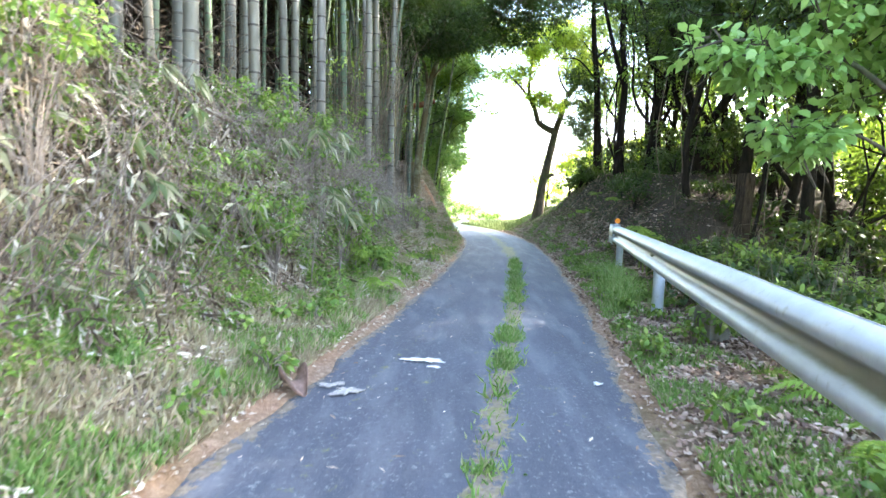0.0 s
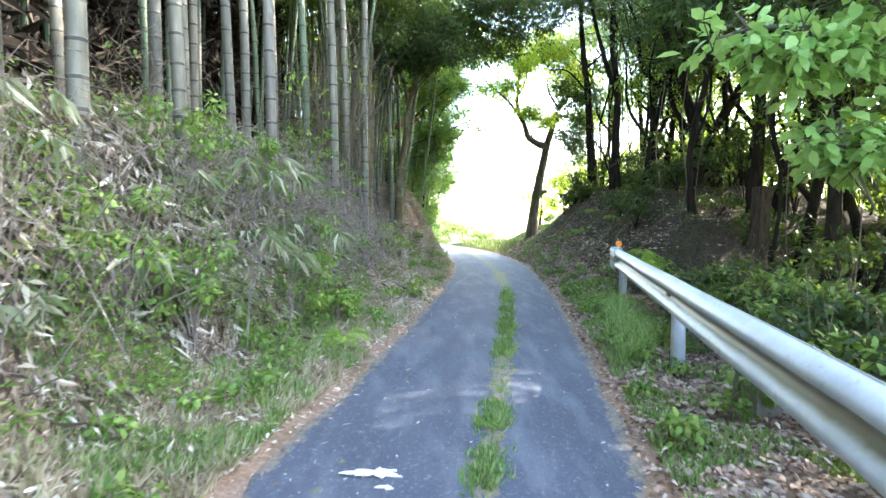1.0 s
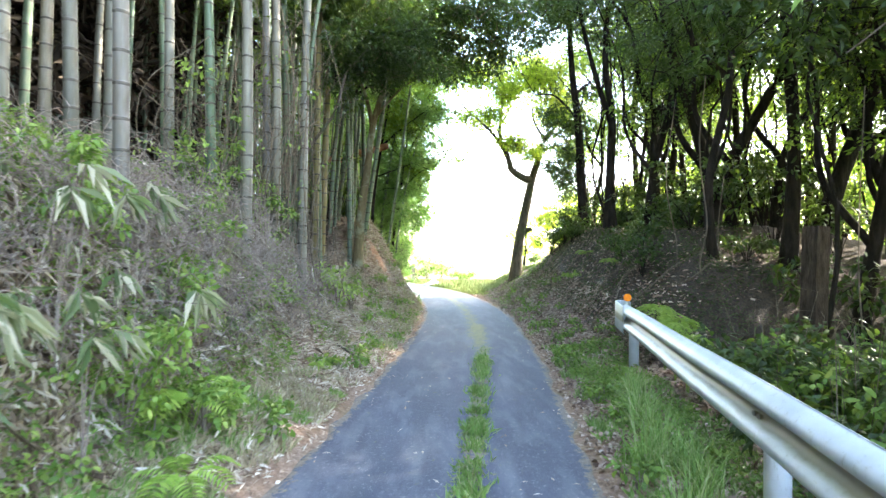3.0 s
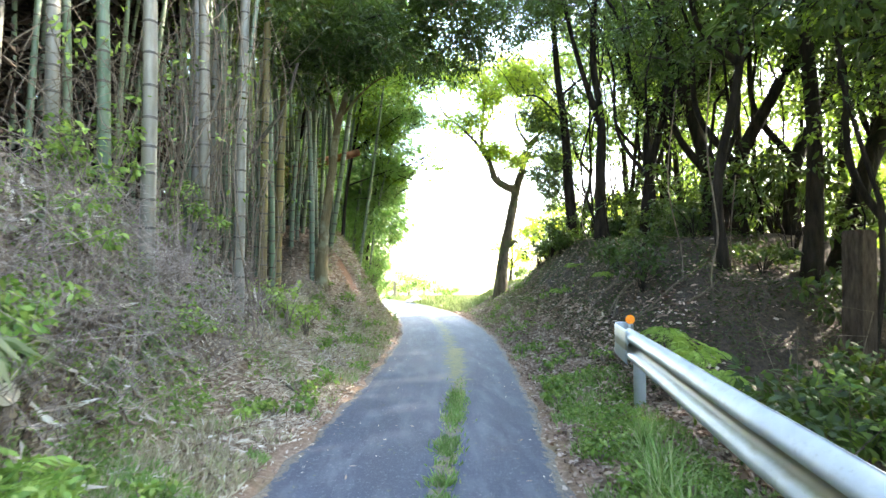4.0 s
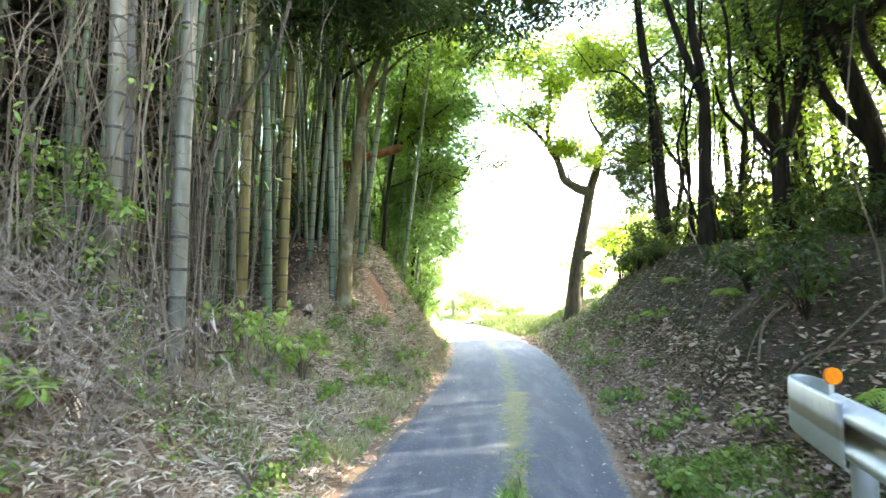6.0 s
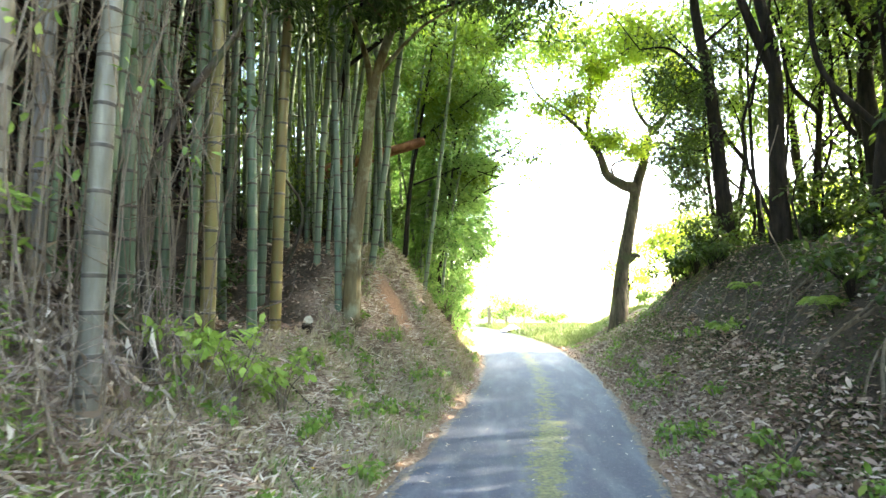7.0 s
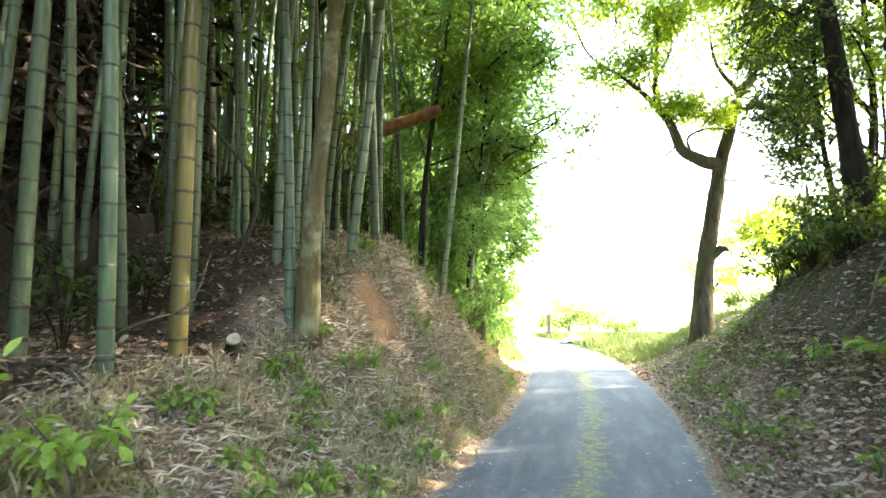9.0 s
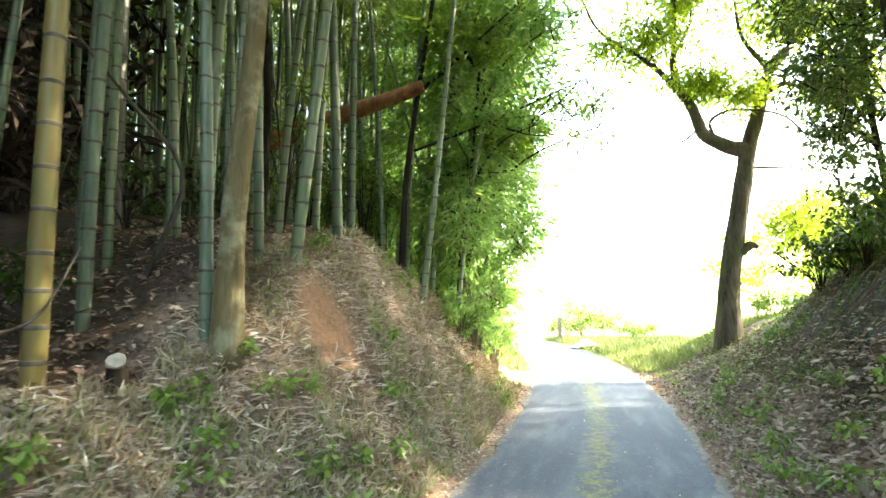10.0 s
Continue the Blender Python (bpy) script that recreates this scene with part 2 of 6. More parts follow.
M_LITTER_BROWN = leaf_material("fallen_broad_leaf", [(0.09, 0.055, 0.04), (0.28, 0.185, 0.14), (0.46, 0.33, 0.255), (0.64, 0.52, 0.43)], (0.3, 0.2, 0.1), 0.1, 0.75)
M_BAMBOO_FRESH = leaf_material("fresh_bamboo_leaf", [(0.09, 0.2, 0.055), (0.15, 0.3, 0.08), (0.23, 0.39, 0.115), (0.31, 0.43, 0.16)], (0.32, 0.52, 0.12), 0.52)
M_FERN = leaf_material("fern_frond", [(0.2, 0.34, 0.06), (0.3, 0.45, 0.09), (0.4, 0.52, 0.13)], (0.4, 0.55, 0.1), 0.4)

rng = np.random.default_rng(7)


# ---- mesh helpers ----
def mesh_ob(name, verts, faces, mat, parent=None, label="", smooth=False):
    me = bpy.data.meshes.new(name)
    me.from_pydata(np.asarray(verts).tolist(), [], faces if isinstance(faces, list) else faces.tolist())
    me.materials.append(mat)
    if smooth:
        me.shade_smooth()
    ob = new(name, me)
    if parent is not None:
        ob.parent = parent
    return tagged(ob, label)


def part(name, bm, mat, parent, label="", smooth=False):
    me = bpy.data.meshes.new(name)
    bm.to_mesh(me)
    bm.free()
    me.materials.append(mat)
    if smooth:
        me.shade_smooth()
    ob = new(name, me)
    ob.parent = parent
    return tagged(ob, label)


def unit(v):
    return v / np.maximum(np.linalg.norm(v, axis=-1, keepdims=True), 1e-9)


def leaf_arrays(p, axis, up, length, width, fold=0.25, droop=0.15):
    """Folded six-point leaves: base, two shoulders, two cheeks, tip. One island a leaf."""
    p, axis = np.asarray(p, float), unit(np.asarray(axis, float))
    side = unit(np.cross(axis, up + 1e-4))
    nrm = np.cross(side, axis)
    length, width = np.broadcast_to(length, len(p))[:, None], np.broadcast_to(width, len(p))[:, None]
    mid = p + axis * length * 0.45 - nrm * width * fold
    tip = p + axis * length - nrm * length * droop
    v = np.stack([p, mid + side * width / 2 + nrm * width * fold * 2, tip, mid - side * width / 2 + nrm * width * fold * 2], 1)
    base = np.arange(len(p))[:, None] * 4
    f = np.concatenate([base + np.array([[0, 1, 2]]), base + np.array([[0, 2, 3]])], 1).reshape(-1, 3)
    return v.reshape(-1, 3), f


def broad_arrays(p, axis, up, length, width, droop=0.25):
    """Rounded, drooping six-point leaves."""
    p, axis = np.asarray(p, float), unit(np.asarray(axis, float))
    side = unit(np.cross(axis, up + 1e-4))
    nrm = np.cross(side, axis)
    length, width = np.broadcast_to(length, len(p))[:, None], np.broadcast_to(width, len(p))[:, None]

    def at(t, k):
        return p + axis * length * t + side * width * k - nrm * length * droop * t * t + nrm * width * 0.25 * abs(k)
    v = np.stack([at(0, 0), at(0.3, 0.4), at(0.66, 0.46), at(1.0, 0), at(0.66, -0.46), at(0.3, -0.4)], 1)
    base = np.arange(len(p))[:, None] * 6
    f = np.concatenate([base + np.array([q]) for q in ((0, 1, 5), (1, 2, 5), (5, 2, 4), (2, 3, 4))], 1).reshape(-1, 3)
    return v.reshape(-1, 3), f


def broad_ob(name, mat, p, axis, up, length, width, parent=None):
    v, f = broad_arrays(p, axis, up, length, width)
    return mesh_ob(name, v, f, mat, parent)


def leaves_ob(name, mat, p, axis, up, length, width, parent=None, label="", fold=0.25, droop=0.15):
    v, f = leaf_arrays(p, axis, up, length, width, fold, droop)
    return mesh_ob(name, v, f, mat, parent, label)


def tube(pts, radii, sides=8, jag=0.0):
    """Verts and faces of a tapered tube along pts."""
    pts = np.asarray(pts, float)
    radii = np.broadcast_to(np.asarray(radii, float), len(pts))
    tan = unit(np.gradient(pts, axis=0))
    ref = np.where(np.abs(tan[:, 2:3]) > 0.9, np.array([[1.0, 0, 0]]), np.array([[0, 0, 1.0]]))
    a = unit(np.cross(tan, ref))
    b = np.cross(tan, a)
    ang = np.arange(sides) * 2 * math.pi / sides
    r = radii[:, None] * (1 + jag * np.sin(ang * 3 + 1.3)[None, :] + jag * 0.6 * np.sin(np.arange(len(pts))[:, None] * 1.7 + ang[None, :] * 2))
    v = pts[:, None, :] + r[..., None] * (np.cos(ang)[None, :, None] * a[:, None, :] + np.sin(ang)[None, :, None] * b[:, None, :])
    f = []
    for i in range(len(pts) - 1):
        for j in range(sides):
            k = (j + 1) % sides
            f.append((i * sides + j, i * sides + k, (i + 1) * sides + k, (i + 1) * sides + j))
    f.append(tuple(range(sides))[::-1])
    f.append(tuple((len(pts) - 1) * sides + j for j in range(sides)))
    return v.reshape(-1, 3), f


def smooth_path(pts, n=14):
    """Catmull-Rom through pts."""
    p = np.asarray(pts, float)
    p = np.vstack([2 * p[0] - p[1], p, 2 * p[-1] - p[-2]])
    out = []
    k = len(p) - 3
    for t in np.linspace(0, k - 1e-6, n):
        i, u = int(t), t - int(t)
        a, b, c, d = p[i:i + 4]
        out.append(0.5 * (2 * b + (c - a) * u + (2 * a - 5 * b + 4 * c - d) * u * u + (3 * b - a - 3 * c + d) * u ** 3))
    return np.array(out)


def join_arrays(chunks):
    vs, fs, o = [], [], 0
    for v, f in chunks:
        vs.append(v)
        fs += [tuple(int(i) + o for i in q) for q in f]
        o += len(v)
    return np.vstack(vs), fs


def thing(name, x, y, z, label, category, group="", kind=""):
    return tagged(pose_at(new(name), x, y, z), label, category, group, kind)


def pose_at(ob, x, y, z):
    ob.location = (x, y, z)
    return ob


# ---- the lie of the land ----
ROAD_Y = np.array([-14, -2.0, 2.15, 6.65, 11.1, 14, 17.2, 20.4, 24, 28, 32, 36, 41])
ROAD_X = np.array([-2.5, -0.7, 0.0, 0.74, 1.32, 1.6, 1.8, 1.75, 1.4, 0.6, -0.7, -2.7, -6.5])
FINE_Y = np.linspace(-14, 41, 400)
FINE_X = np.interp(FINE_Y, ROAD_Y, ROAD_X)
FINE_X = np.convolve(np.pad(FINE_X, 8, mode="reflect", reflect_type="odd"), np.ones(17) / 17, "valid")
HALF = 1.05


def cx(y):
    return np.interp(y, FINE_Y, FINE_X)


def wobble(x, y, s=1.0):
    return (np.sin(x * 2.1 * s + 1.3 * np.sin(y * 1.7 * s)) + np.sin(y * 2.9 * s + 1.1 * np.sin(x * 1.3 * s)) + 0.5 * np.sin((x + y) * 5.3 * s)) / 2.5


def knots(y, *pairs):
    return np.interp(y, [a for a, _ in pairs], [b for _, b in pairs])


def ease(t):
    t = np.clip(t, 0, 1)
    return 0.5 * t + 0.5 * t * t * (3 - 2 * t)


def land(x, y):
    x, y = np.asarray(x, float), np.asarray(y, float)
    s = x - cx(y)
    dl, dr = -s - HALF, s - HALF
    vl = knots(y, (0, 1.0), (3, 1.0), (8, 0.95), (10, 0.8), (12, 0.3), (16, 0.12), (20, 0.15), (26, 0.6))
    wl = knots(y, (3, 1.0), (9, 1.0), (12, 1.6), (15, 1.7), (16.5, 1.45), (18, 1.35), (22, 1.3), (26, 2))
    hl = knots(y, (0, 1.25), (8, 1.4), (11, 1.1), (13, 0.95), (15, 1.05), (16.3, 2.0), (17.6, 2.3), (19, 1.9), (22, 1.2), (25, 0.7), (28, 0.0))
    left = hl * ease((dl - vl) / wl) + knots(y, (0, 0.14), (20, 0.14), (27, 0.0)) * np.clip(dl - vl - wl, 0, 9) + knots(y, (0, 0.3), (9, 0.28), (12, 0.05)) * np.clip(dl / 1.1, 0, 1)
    vr = knots(y, (9, 1.2), (12, 0.7), (15, 0.5), (30, 0.5))
    wr = knots(y, (9, 1.6), (12, 2.0), (15, 2.2), (18.4, 1.9), (24, 2.0))
    hr = knots(y, (8, -0.35), (10, 0.1), (11.5, 1.3), (13, 2.0), (15, 2.1), (18.4, 2.25), (20.5, 1.95), (22.3, 1.3), (24.5, 1.0), (27, 0.3), (30, 0.0))
    right = hr * ease((dr - vr) / wr) * (1 - 0.85 * ease((dr - 5.5) / 5)) + 0.04 * np.clip(dr / 0.5, 0, 1)
    near = np.exp(-np.maximum(np.maximum(np.abs(x - 2) - 9, 0), np.maximum(np.abs(y - 12) - 18, 0)) / 5)
    bumpy = 0.07 * wobble(x, y) * near * np.clip(np.maximum(dl, dr) / 0.8, 0, 1) + 0.03 * wobble(x, y, 3.1) * near * np.clip(np.maximum(dl, dr) / 0.5, 0, 1)
    return np.where(s < 0, np.where(dl > 0, left, -0.02), np.where(dr > 0, right, -0.02)) + bumpy


def axis_steps(lo, hi, step, far):
    inner = np.arange(lo, hi, step)
    out, d = [], step
    p = hi
    while p < far:
        d *= 1.35
        p += d
        out.append(p)
    low, d, p = [], step, lo
    while p > -far:
        d *= 1.35
        p -= d
        low.append(p)
    return np.array(low[::-1] + list(inner) + out)


def cover_attribute(me, r, g, b=0.0):
    at = me.color_attributes.new("cover", "FLOAT_COLOR", "POINT")
    c = np.zeros((len(r), 4), np.float32)
    c[:, 0], c[:, 1], c[:, 2], c[:, 3] = r, g, b, 1
    at.data.foreach_set("color", c.ravel())


def make_ground():
    xs, ys = axis_steps(-7, 9, 0.13, 1200), axis_steps(-4, 28, 0.16, 1500)
    gx, gy = np.meshgrid(xs, ys)
    gz = land(gx, gy)
    v = np.stack([gx.ravel(), gy.ravel(), gz.ravel()], 1)
    nx = len(xs)
    i = (np.arange(len(ys) - 1)[:, None] * nx + np.arange(nx - 1)[None, :]).ravel()
    f = np.stack([i, i + 1, i + 1 + nx, i + nx], 1)
    ob = mesh_ob("ground", v, f, M_GROUND, smooth=True)
    x, y = v[:, 0], v[:, 1]
    d = -(x - cx(y)) - HALF
    clay = np.exp(-(((y - 16.3) / 0.36) ** 2) - (((d - 1.1) / 0.3) ** 2)) * 1.3 + 0.55 * np.exp(-(((np.abs(x - cx(y)) - HALF - 0.12) / 0.14) ** 2)) * (y < 24)
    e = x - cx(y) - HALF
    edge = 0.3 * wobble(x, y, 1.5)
    # mask for the painted shade: under brush, into the grove, up the ridge
    shaded_soil = np.clip((d - knots(y, (8, 1.2), (11, 1.7), (15, 1.75), (16.5, 2.0), (22, 1.6)) + edge) / 0.4, 0, 1) + np.clip((e - knots(y, (9, 1.3), (12, 0.7), (18, 0.75), (21, 1.2), (23, 2.4)) + edge) / 0.8, 0, 1)
    shaded_soil = np.clip(shaded_soil, 0, 0.95) * (1 - np.clip((y - 23) / 3, 0, 1))
    field = np.clip((y - 24.5) / 3, 0, 1) + np.clip((np.abs(x - 2) - 11) / 3, 0, 1)
    cover_attribute(ob.data, np.clip(clay + 0.25 * wobble(x, y, 2.3) * (clay > 0.2), 0, 1), np.clip(field, 0, 1), shaded_soil)
    return tagged(ob, "brown leaf-strewn earth banks running out to sunlit meadow", "ground", kind="structure")


def make_road():
    ys = np.arange(-13.5, 40.5, 0.12)
    us = np.linspace(-1, 1, 61)
    gx, gy = np.meshgrid(us, ys)
    edge = HALF + 0.05 + 0.04 * np.sin(gy * 3.1) + 0.03 * np.sin(gy * 7.7 + 1)
    s = gx * edge
    x = cx(gy) + s
    z = 0.035 * (1 - gx ** 2) - 0.012 * np.exp(-((np.abs(s - 0.1) - 0.6) / 0.25) ** 2) + 0.006 * wobble(x, gy, 1.2)
    z = np.where(np.abs(gx) > 0.99, -0.05, z)
    v = np.stack([x.ravel(), gy.ravel(), z.ravel()], 1)
    nx = len(us)
    i = (np.arange(len(ys) - 1)[:, None] * nx + np.arange(nx - 1)[None, :]).ravel()
    ob = mesh_ob("road", v, np.stack([i, i + 1, i + 1 + nx, i + nx], 1), M_ROAD, smooth=True)
    yy, ss = gy.ravel(), s.ravel()
    strip = np.exp(-((ss - 0.2) / 0.13) ** 2)
    mossy = np.exp(-((ss - knots(yy, (10, 0.2), (14, 0.08), (20, 0.0))) / 0.2) ** 2) * np.clip((yy - 10.5) / 3, 0, 1) * 0.44
    rim = np.clip((np.abs(ss) - 0.9) / 0.12, 0, 1)
    cover_attribute(ob.data, np.clip(strip * 0.45 * (yy < 12) + 0.42 * rim, 0, 1), np.clip(mossy + 0.28 * strip * (yy < 15) + 0.2 * np.exp(-((ss + 0.62 + 0.03 * np.sin(yy * 2.2)) / 0.035) ** 2) * (yy < 6.5), 0, 1))
    return tagged(ob, "narrow worn grey asphalt lane with a weedy middle", "road", kind="structure")


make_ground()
make_road()


# ---- guardrail ----
def rail_x(y):
    return 1.035 + 0.222 * y


def make_guardrail():
    rail = thing("guardrail", rail_x(2), 2, 0, "weathered white steel W-beam guardrail beside the lane", "guardrail")
    top, deep = 0.88, 0.36
    prof = [(0.0, 0.0), (0.018, 0.004), (0.05, 0.03), (0.078, 0.062), (0.083, 0.085), (0.078, 0.108), (0.03, 0.145), (0.008, 0.165), (0.008, 0.195), (0.03, 0.215),
            (0.078, 0.252), (0.083, 0.275), (0.078, 0.298), (0.05, 0.33), (0.018, 0.356), (0.0, 0.36)]
    along = unit(np.array([0.222, 1.0, 0.0]))
    out = np.array([-along[1], along[0], 0.0])

    def beam(y0, y1, push):
        ys = np.linspace(y0, y1, 14)
        v = []
        for layer in (0.0, -0.004):
            for y in ys:
                c = np.array([rail_x(y), y, top - deep]) + 0.002 * math.sin(y * 2.3) * np.array([1, 0, 0.5])
                for u, h in prof:
                    v.append(c + out * (u + push + layer) + np.array([0, 0, 0.02 + 0.94 * h]))
        n, k = len(prof), len(ys)
        f = []
        for layer in (0, 1):
            for i in range(k - 1):
                for j in range(n - 1):
                    q = [layer * n * k + i * n + j, layer * n * k + (i + 1) * n + j, layer * n * k + (i + 1) * n + j + 1, layer * n * k + i * n + j + 1]
                    f.append(tuple(q if layer else q[::-1]))
        for i in range(k - 1):
            for j in (0, n - 1):
                f.append((i * n + j, (i + 1) * n + j, n * k + (i + 1) * n + j, n * k + i * n + j))
        return np.array(v) - np.array(rail.location), f

    for y0, y1, push in ((-6, -1.5, 0.0), (-1.55, 2.75, 0.004), (2.7, 7.0, 0.0), (6.95, 10.5, 0.004)):
        v, f = beam(y0, y1, push)
        mesh_ob("beam", v, f, M_RAIL, rail, "pale ribbed steel beam", True)
    # end sleeve: a flat plate that curls back behind the beam
    v, f = [], []
    path = [(10.2, 0.09), (10.3, 0.094), (10.8, 0.094), (11.0, 0.09), (11.13, 0.07), (11.2, 0.02), (11.2, -0.05), (11.12, -0.1), (10.95, -0.12)]
    for y, u in path:
        for h in (0.0, 0.02, 0.34, 0.362):
            inset = 0.012 if h in (0.0, 0.362) else 0.0
            v.append(np.array([rail_x(y), y, top - deep - 0.002 + h]) + out * (u - inset * (1 if u > 0 else -1)))
    for i in range(len(path) - 1):
        for j in range(3):
            f.append((i * 4 + j, i * 4 + j + 1, i * 4 + 5 + j, i * 4 + 4 + j))
    sleeve = mesh_ob("end_sleeve", np.array(v) - np.array(rail.location), f, M_RAIL, rail, "flat curled end plate", True)
    so = sleeve.modifiers.new("thick", "SOLIDIFY")
    so.thickness = 0.004
    for y in (-2.6, 1.5, 6.08, 10.4):
        c = np.array([rail_x(y), y, 0]) - out * 0.075
        g = float(land(c[0], c[1])) - 0.3
        v, f = tube([c + [0, 0, g], c + [0, 0, 0.5], c + [0, 0, 0.8], c + [0, 0, 0.815]], [0.064, 0.064, 0.064, 0.05], 16)
        mesh_ob("post", v - np.array(rail.location), f, M_RAIL, rail, "round grey steel post", True)
        for dy in (-0.03, 0.03):
            b = bmesh.new()
            bmesh.ops.create_cone(b, cap_ends=True, segments=6, radius1=0.016, radius2=0.013, depth=0.02)
            q = np.array([rail_x(y + dy), y + dy, top - 0.18]) + out * 0.02 - np.array(rail.location)
            b.transform(Matrix.Translation(q) @ Matrix.Rotation(radians(90), 4, "Y"))
            part("bolt", b, M_RAIL, rail)
    # reflector on a bracket
    y = 10.6
    b = bmesh.new()
    bmesh.ops.create_cone(b, cap_ends=True, segments=24, radius1=0.052, radius2=0.052, depth=0.022)
    bmesh.ops.bevel(b, geom=[e for e in b.edges], offset=0.004, segments=1)
    q = np.array([rail_x(y) + 0.02, y, top + 0.08]) - np.array(rail.location)
    b.transform(Matrix.Translation(q) @ Matrix.Rotation(radians(90), 4, "X"))
    r = part("reflector", b, M_ORANGE, rail, "round orange reflector")
    b = bmesh.new()
    bmesh.ops.create_cube(b, size=1)
    b.transform(Matrix.Translation(q + np.array([0, 0.02, -0.06])) @ Matrix.Diagonal((0.03, 0.006, 0.13, 1)))
    part("bracket", b, M_RAIL, r)


make_guardrail()


# ---- bamboo ----
def clump_leaves(centres, radius, per, r, flat=0.6):
    p, a = [], []
    for c, q in zip(centres, np.broadcast_to(radius, len(centres))):
        d = unit(r.normal(0, 1, (per, 3))) * (r.uniform(0.15, 1, (per, 1)) ** 0.5)
        d[:, 2] *= flat
        p.append(np.asarray(c) + d * q)
        a.append(d + r.normal(0, 0.5, (per, 3)) + np.array([0, 0, -0.25]))
    return np.vstack(p), np.vstack(a)


def stuff(ob, label, category):
    return tagged(ob, label, category, kind="stuff")


def culm_arrays(height, radius, lean, bend, seed):
    r = np.random.default_rng(seed)
    nodes, z = [0.0], 0.0
    while z < height:
        z += 0.2 + 0.12 * min(z / 3, 1.0) + r.uniform(-0.02, 0.03)
        nodes.append(z)
    pts, rad, band, stem = [], [], [], []
    for z in nodes:
        t = z / height
        p = np.array([lean[0] * z + bend[0] * t * t * height, lean[1] * z + bend[1] * t * t * height, z])
        q = radius * (1 - 0.75 * t ** 1.3)
        stem.append(p)
        for dz, k, b in ((-0.022, 0.985, 1), (-0.005, 1.07, 1), (0.004, 0.95, 0), (0.016, 1.0, 0)) if z < 6.5 else ((0, 1, 0),):
            pts.append(p + np.array([0, 0, dz]))
            rad.append(q * k)
            band.append(b)
    return tube(pts, rad, 8), nodes, np.array(stem), np.array(band)


def make_bamboo(height, radius, lean, bend, seed, mat, leaf_from, leaves, label, leaf_mat=M_BAMBOO_LEAF):
    ob = thing("bamboo", 0, 0, 0, label, "bamboo", "bamboo grove")
    (v, f), nodes, pts, band = culm_arrays(height, radius, lean, bend, seed)
    culm = mesh_ob("culm", v, f, mat, ob, smooth=True)
    culm.data.materials.append(M_NODE)
    slots = np.zeros(len(f), np.int32)
    slots[:-2] = np.repeat(band[:-1], 8)
    culm.data.polygons.foreach_set("material_index", slots)
    r = np.random.default_rng(seed + 50)
    # branches and leaves
    chunks, lp, la = [], [], []
    hi = [p for z, p in zip(nodes, pts) if z > leaf_from]
    per = max(3, leaves // max(1, len(hi)))
    for p in hi:
        for k in range(1):
            a = r.uniform(0, 2 * math.pi)
            ln = r.uniform(0.6, 1.5)
            d = np.array([math.cos(a), math.sin(a), r.uniform(0.1, 0.7)])
            e = p + d * ln
            mid = p + d * ln * 0.5 + np.array([0, 0, 0.08])
            e[2] -= 0.25
            chunks.append(tube([p, mid, e], [0.008, 0.006, 0.003], 3))
            n = per
            t = r.uniform(0.25, 1.05, n)[:, None]
            q = p * (1 - t) ** 2 + 2 * mid * t * (1 - t) + e * t * t + r.normal(0, 0.2, (n, 3))
            lp.append(q)
            la.append(np.stack([d[0] + r.normal(0, 0.7, n), d[1] + r.normal(0, 0.7, n), r.normal(-0.5, 0.4, n)], 1))
    v, f = join_arrays(chunks)
    tagged(mesh_ob("branchwork", v, f, M_BAMBOO, ob), kind="stuff")
    lp, la = np.vstack(lp), np.vstack(la)
    n = len(lp)
    leaves_ob("foliage", leaf_mat, lp, la, r.normal(0, 1, (n, 3)) + np.array([0, 0, 1.2]), r.uniform(0.14, 0.28, n), r.uniform(0.03, 0.055, n), ob)["kind"] = "stuff"
    return ob


GREEN = "grey-green jointed bamboo culm standing in the grove"
STOCK = [
    make_bamboo(12, 0.062, (0.01, 0.0), (0.05, 0.02), 1, M_BAMBOO, 6.0, 900, GREEN),
    make_bamboo(13, 0.07, (-0.02, 0.01), (0.08, -0.02), 2, M_BAMBOO_OLD, 6.4, 900, "pale grey weathered bamboo culm on the bank"),
    make_bamboo(11, 0.055, (0.03, -0.01), (0.1, 0.04), 3, M_BAMBOO, 6.0, 900, GREEN),
    make_bamboo(12.5, 0.066, (-0.01, 0.02), (0.04, 0.05), 4, M_BAMBOO_OLD, 6.2, 900, "pale grey weathered bamboo culm on the bank"),
    make_bamboo(10.5, 0.05, (0.06, 0.0), (0.16, 0.03), 5, M_BAMBOO, 3.2, 1700, "slender green bamboo leaning over the lane", M_BAMBOO_FRESH),
    make_bamboo(12, 0.07, (0.012, 0.0), (0.04, 0.0), 6, M_BAMBOO_YELLOW, 6.0, 800, "yellowing bamboo culm with reddish foot"),
    make_bamboo(11, 0.06, (0.14, 0.0), (-0.02, 0.0), 9, M_BAMBOO, 5.6, 700, "blue-green bamboo culm leaning out towards the lane"),
    make_bamboo(8.5, 0.04, (0.05, 0.01), (0.2, 0.02), 8, M_BAMBOO, 1.2, 3200, "leafy young bamboo at the lane's edge", M_BAMBOO_FRESH),
]
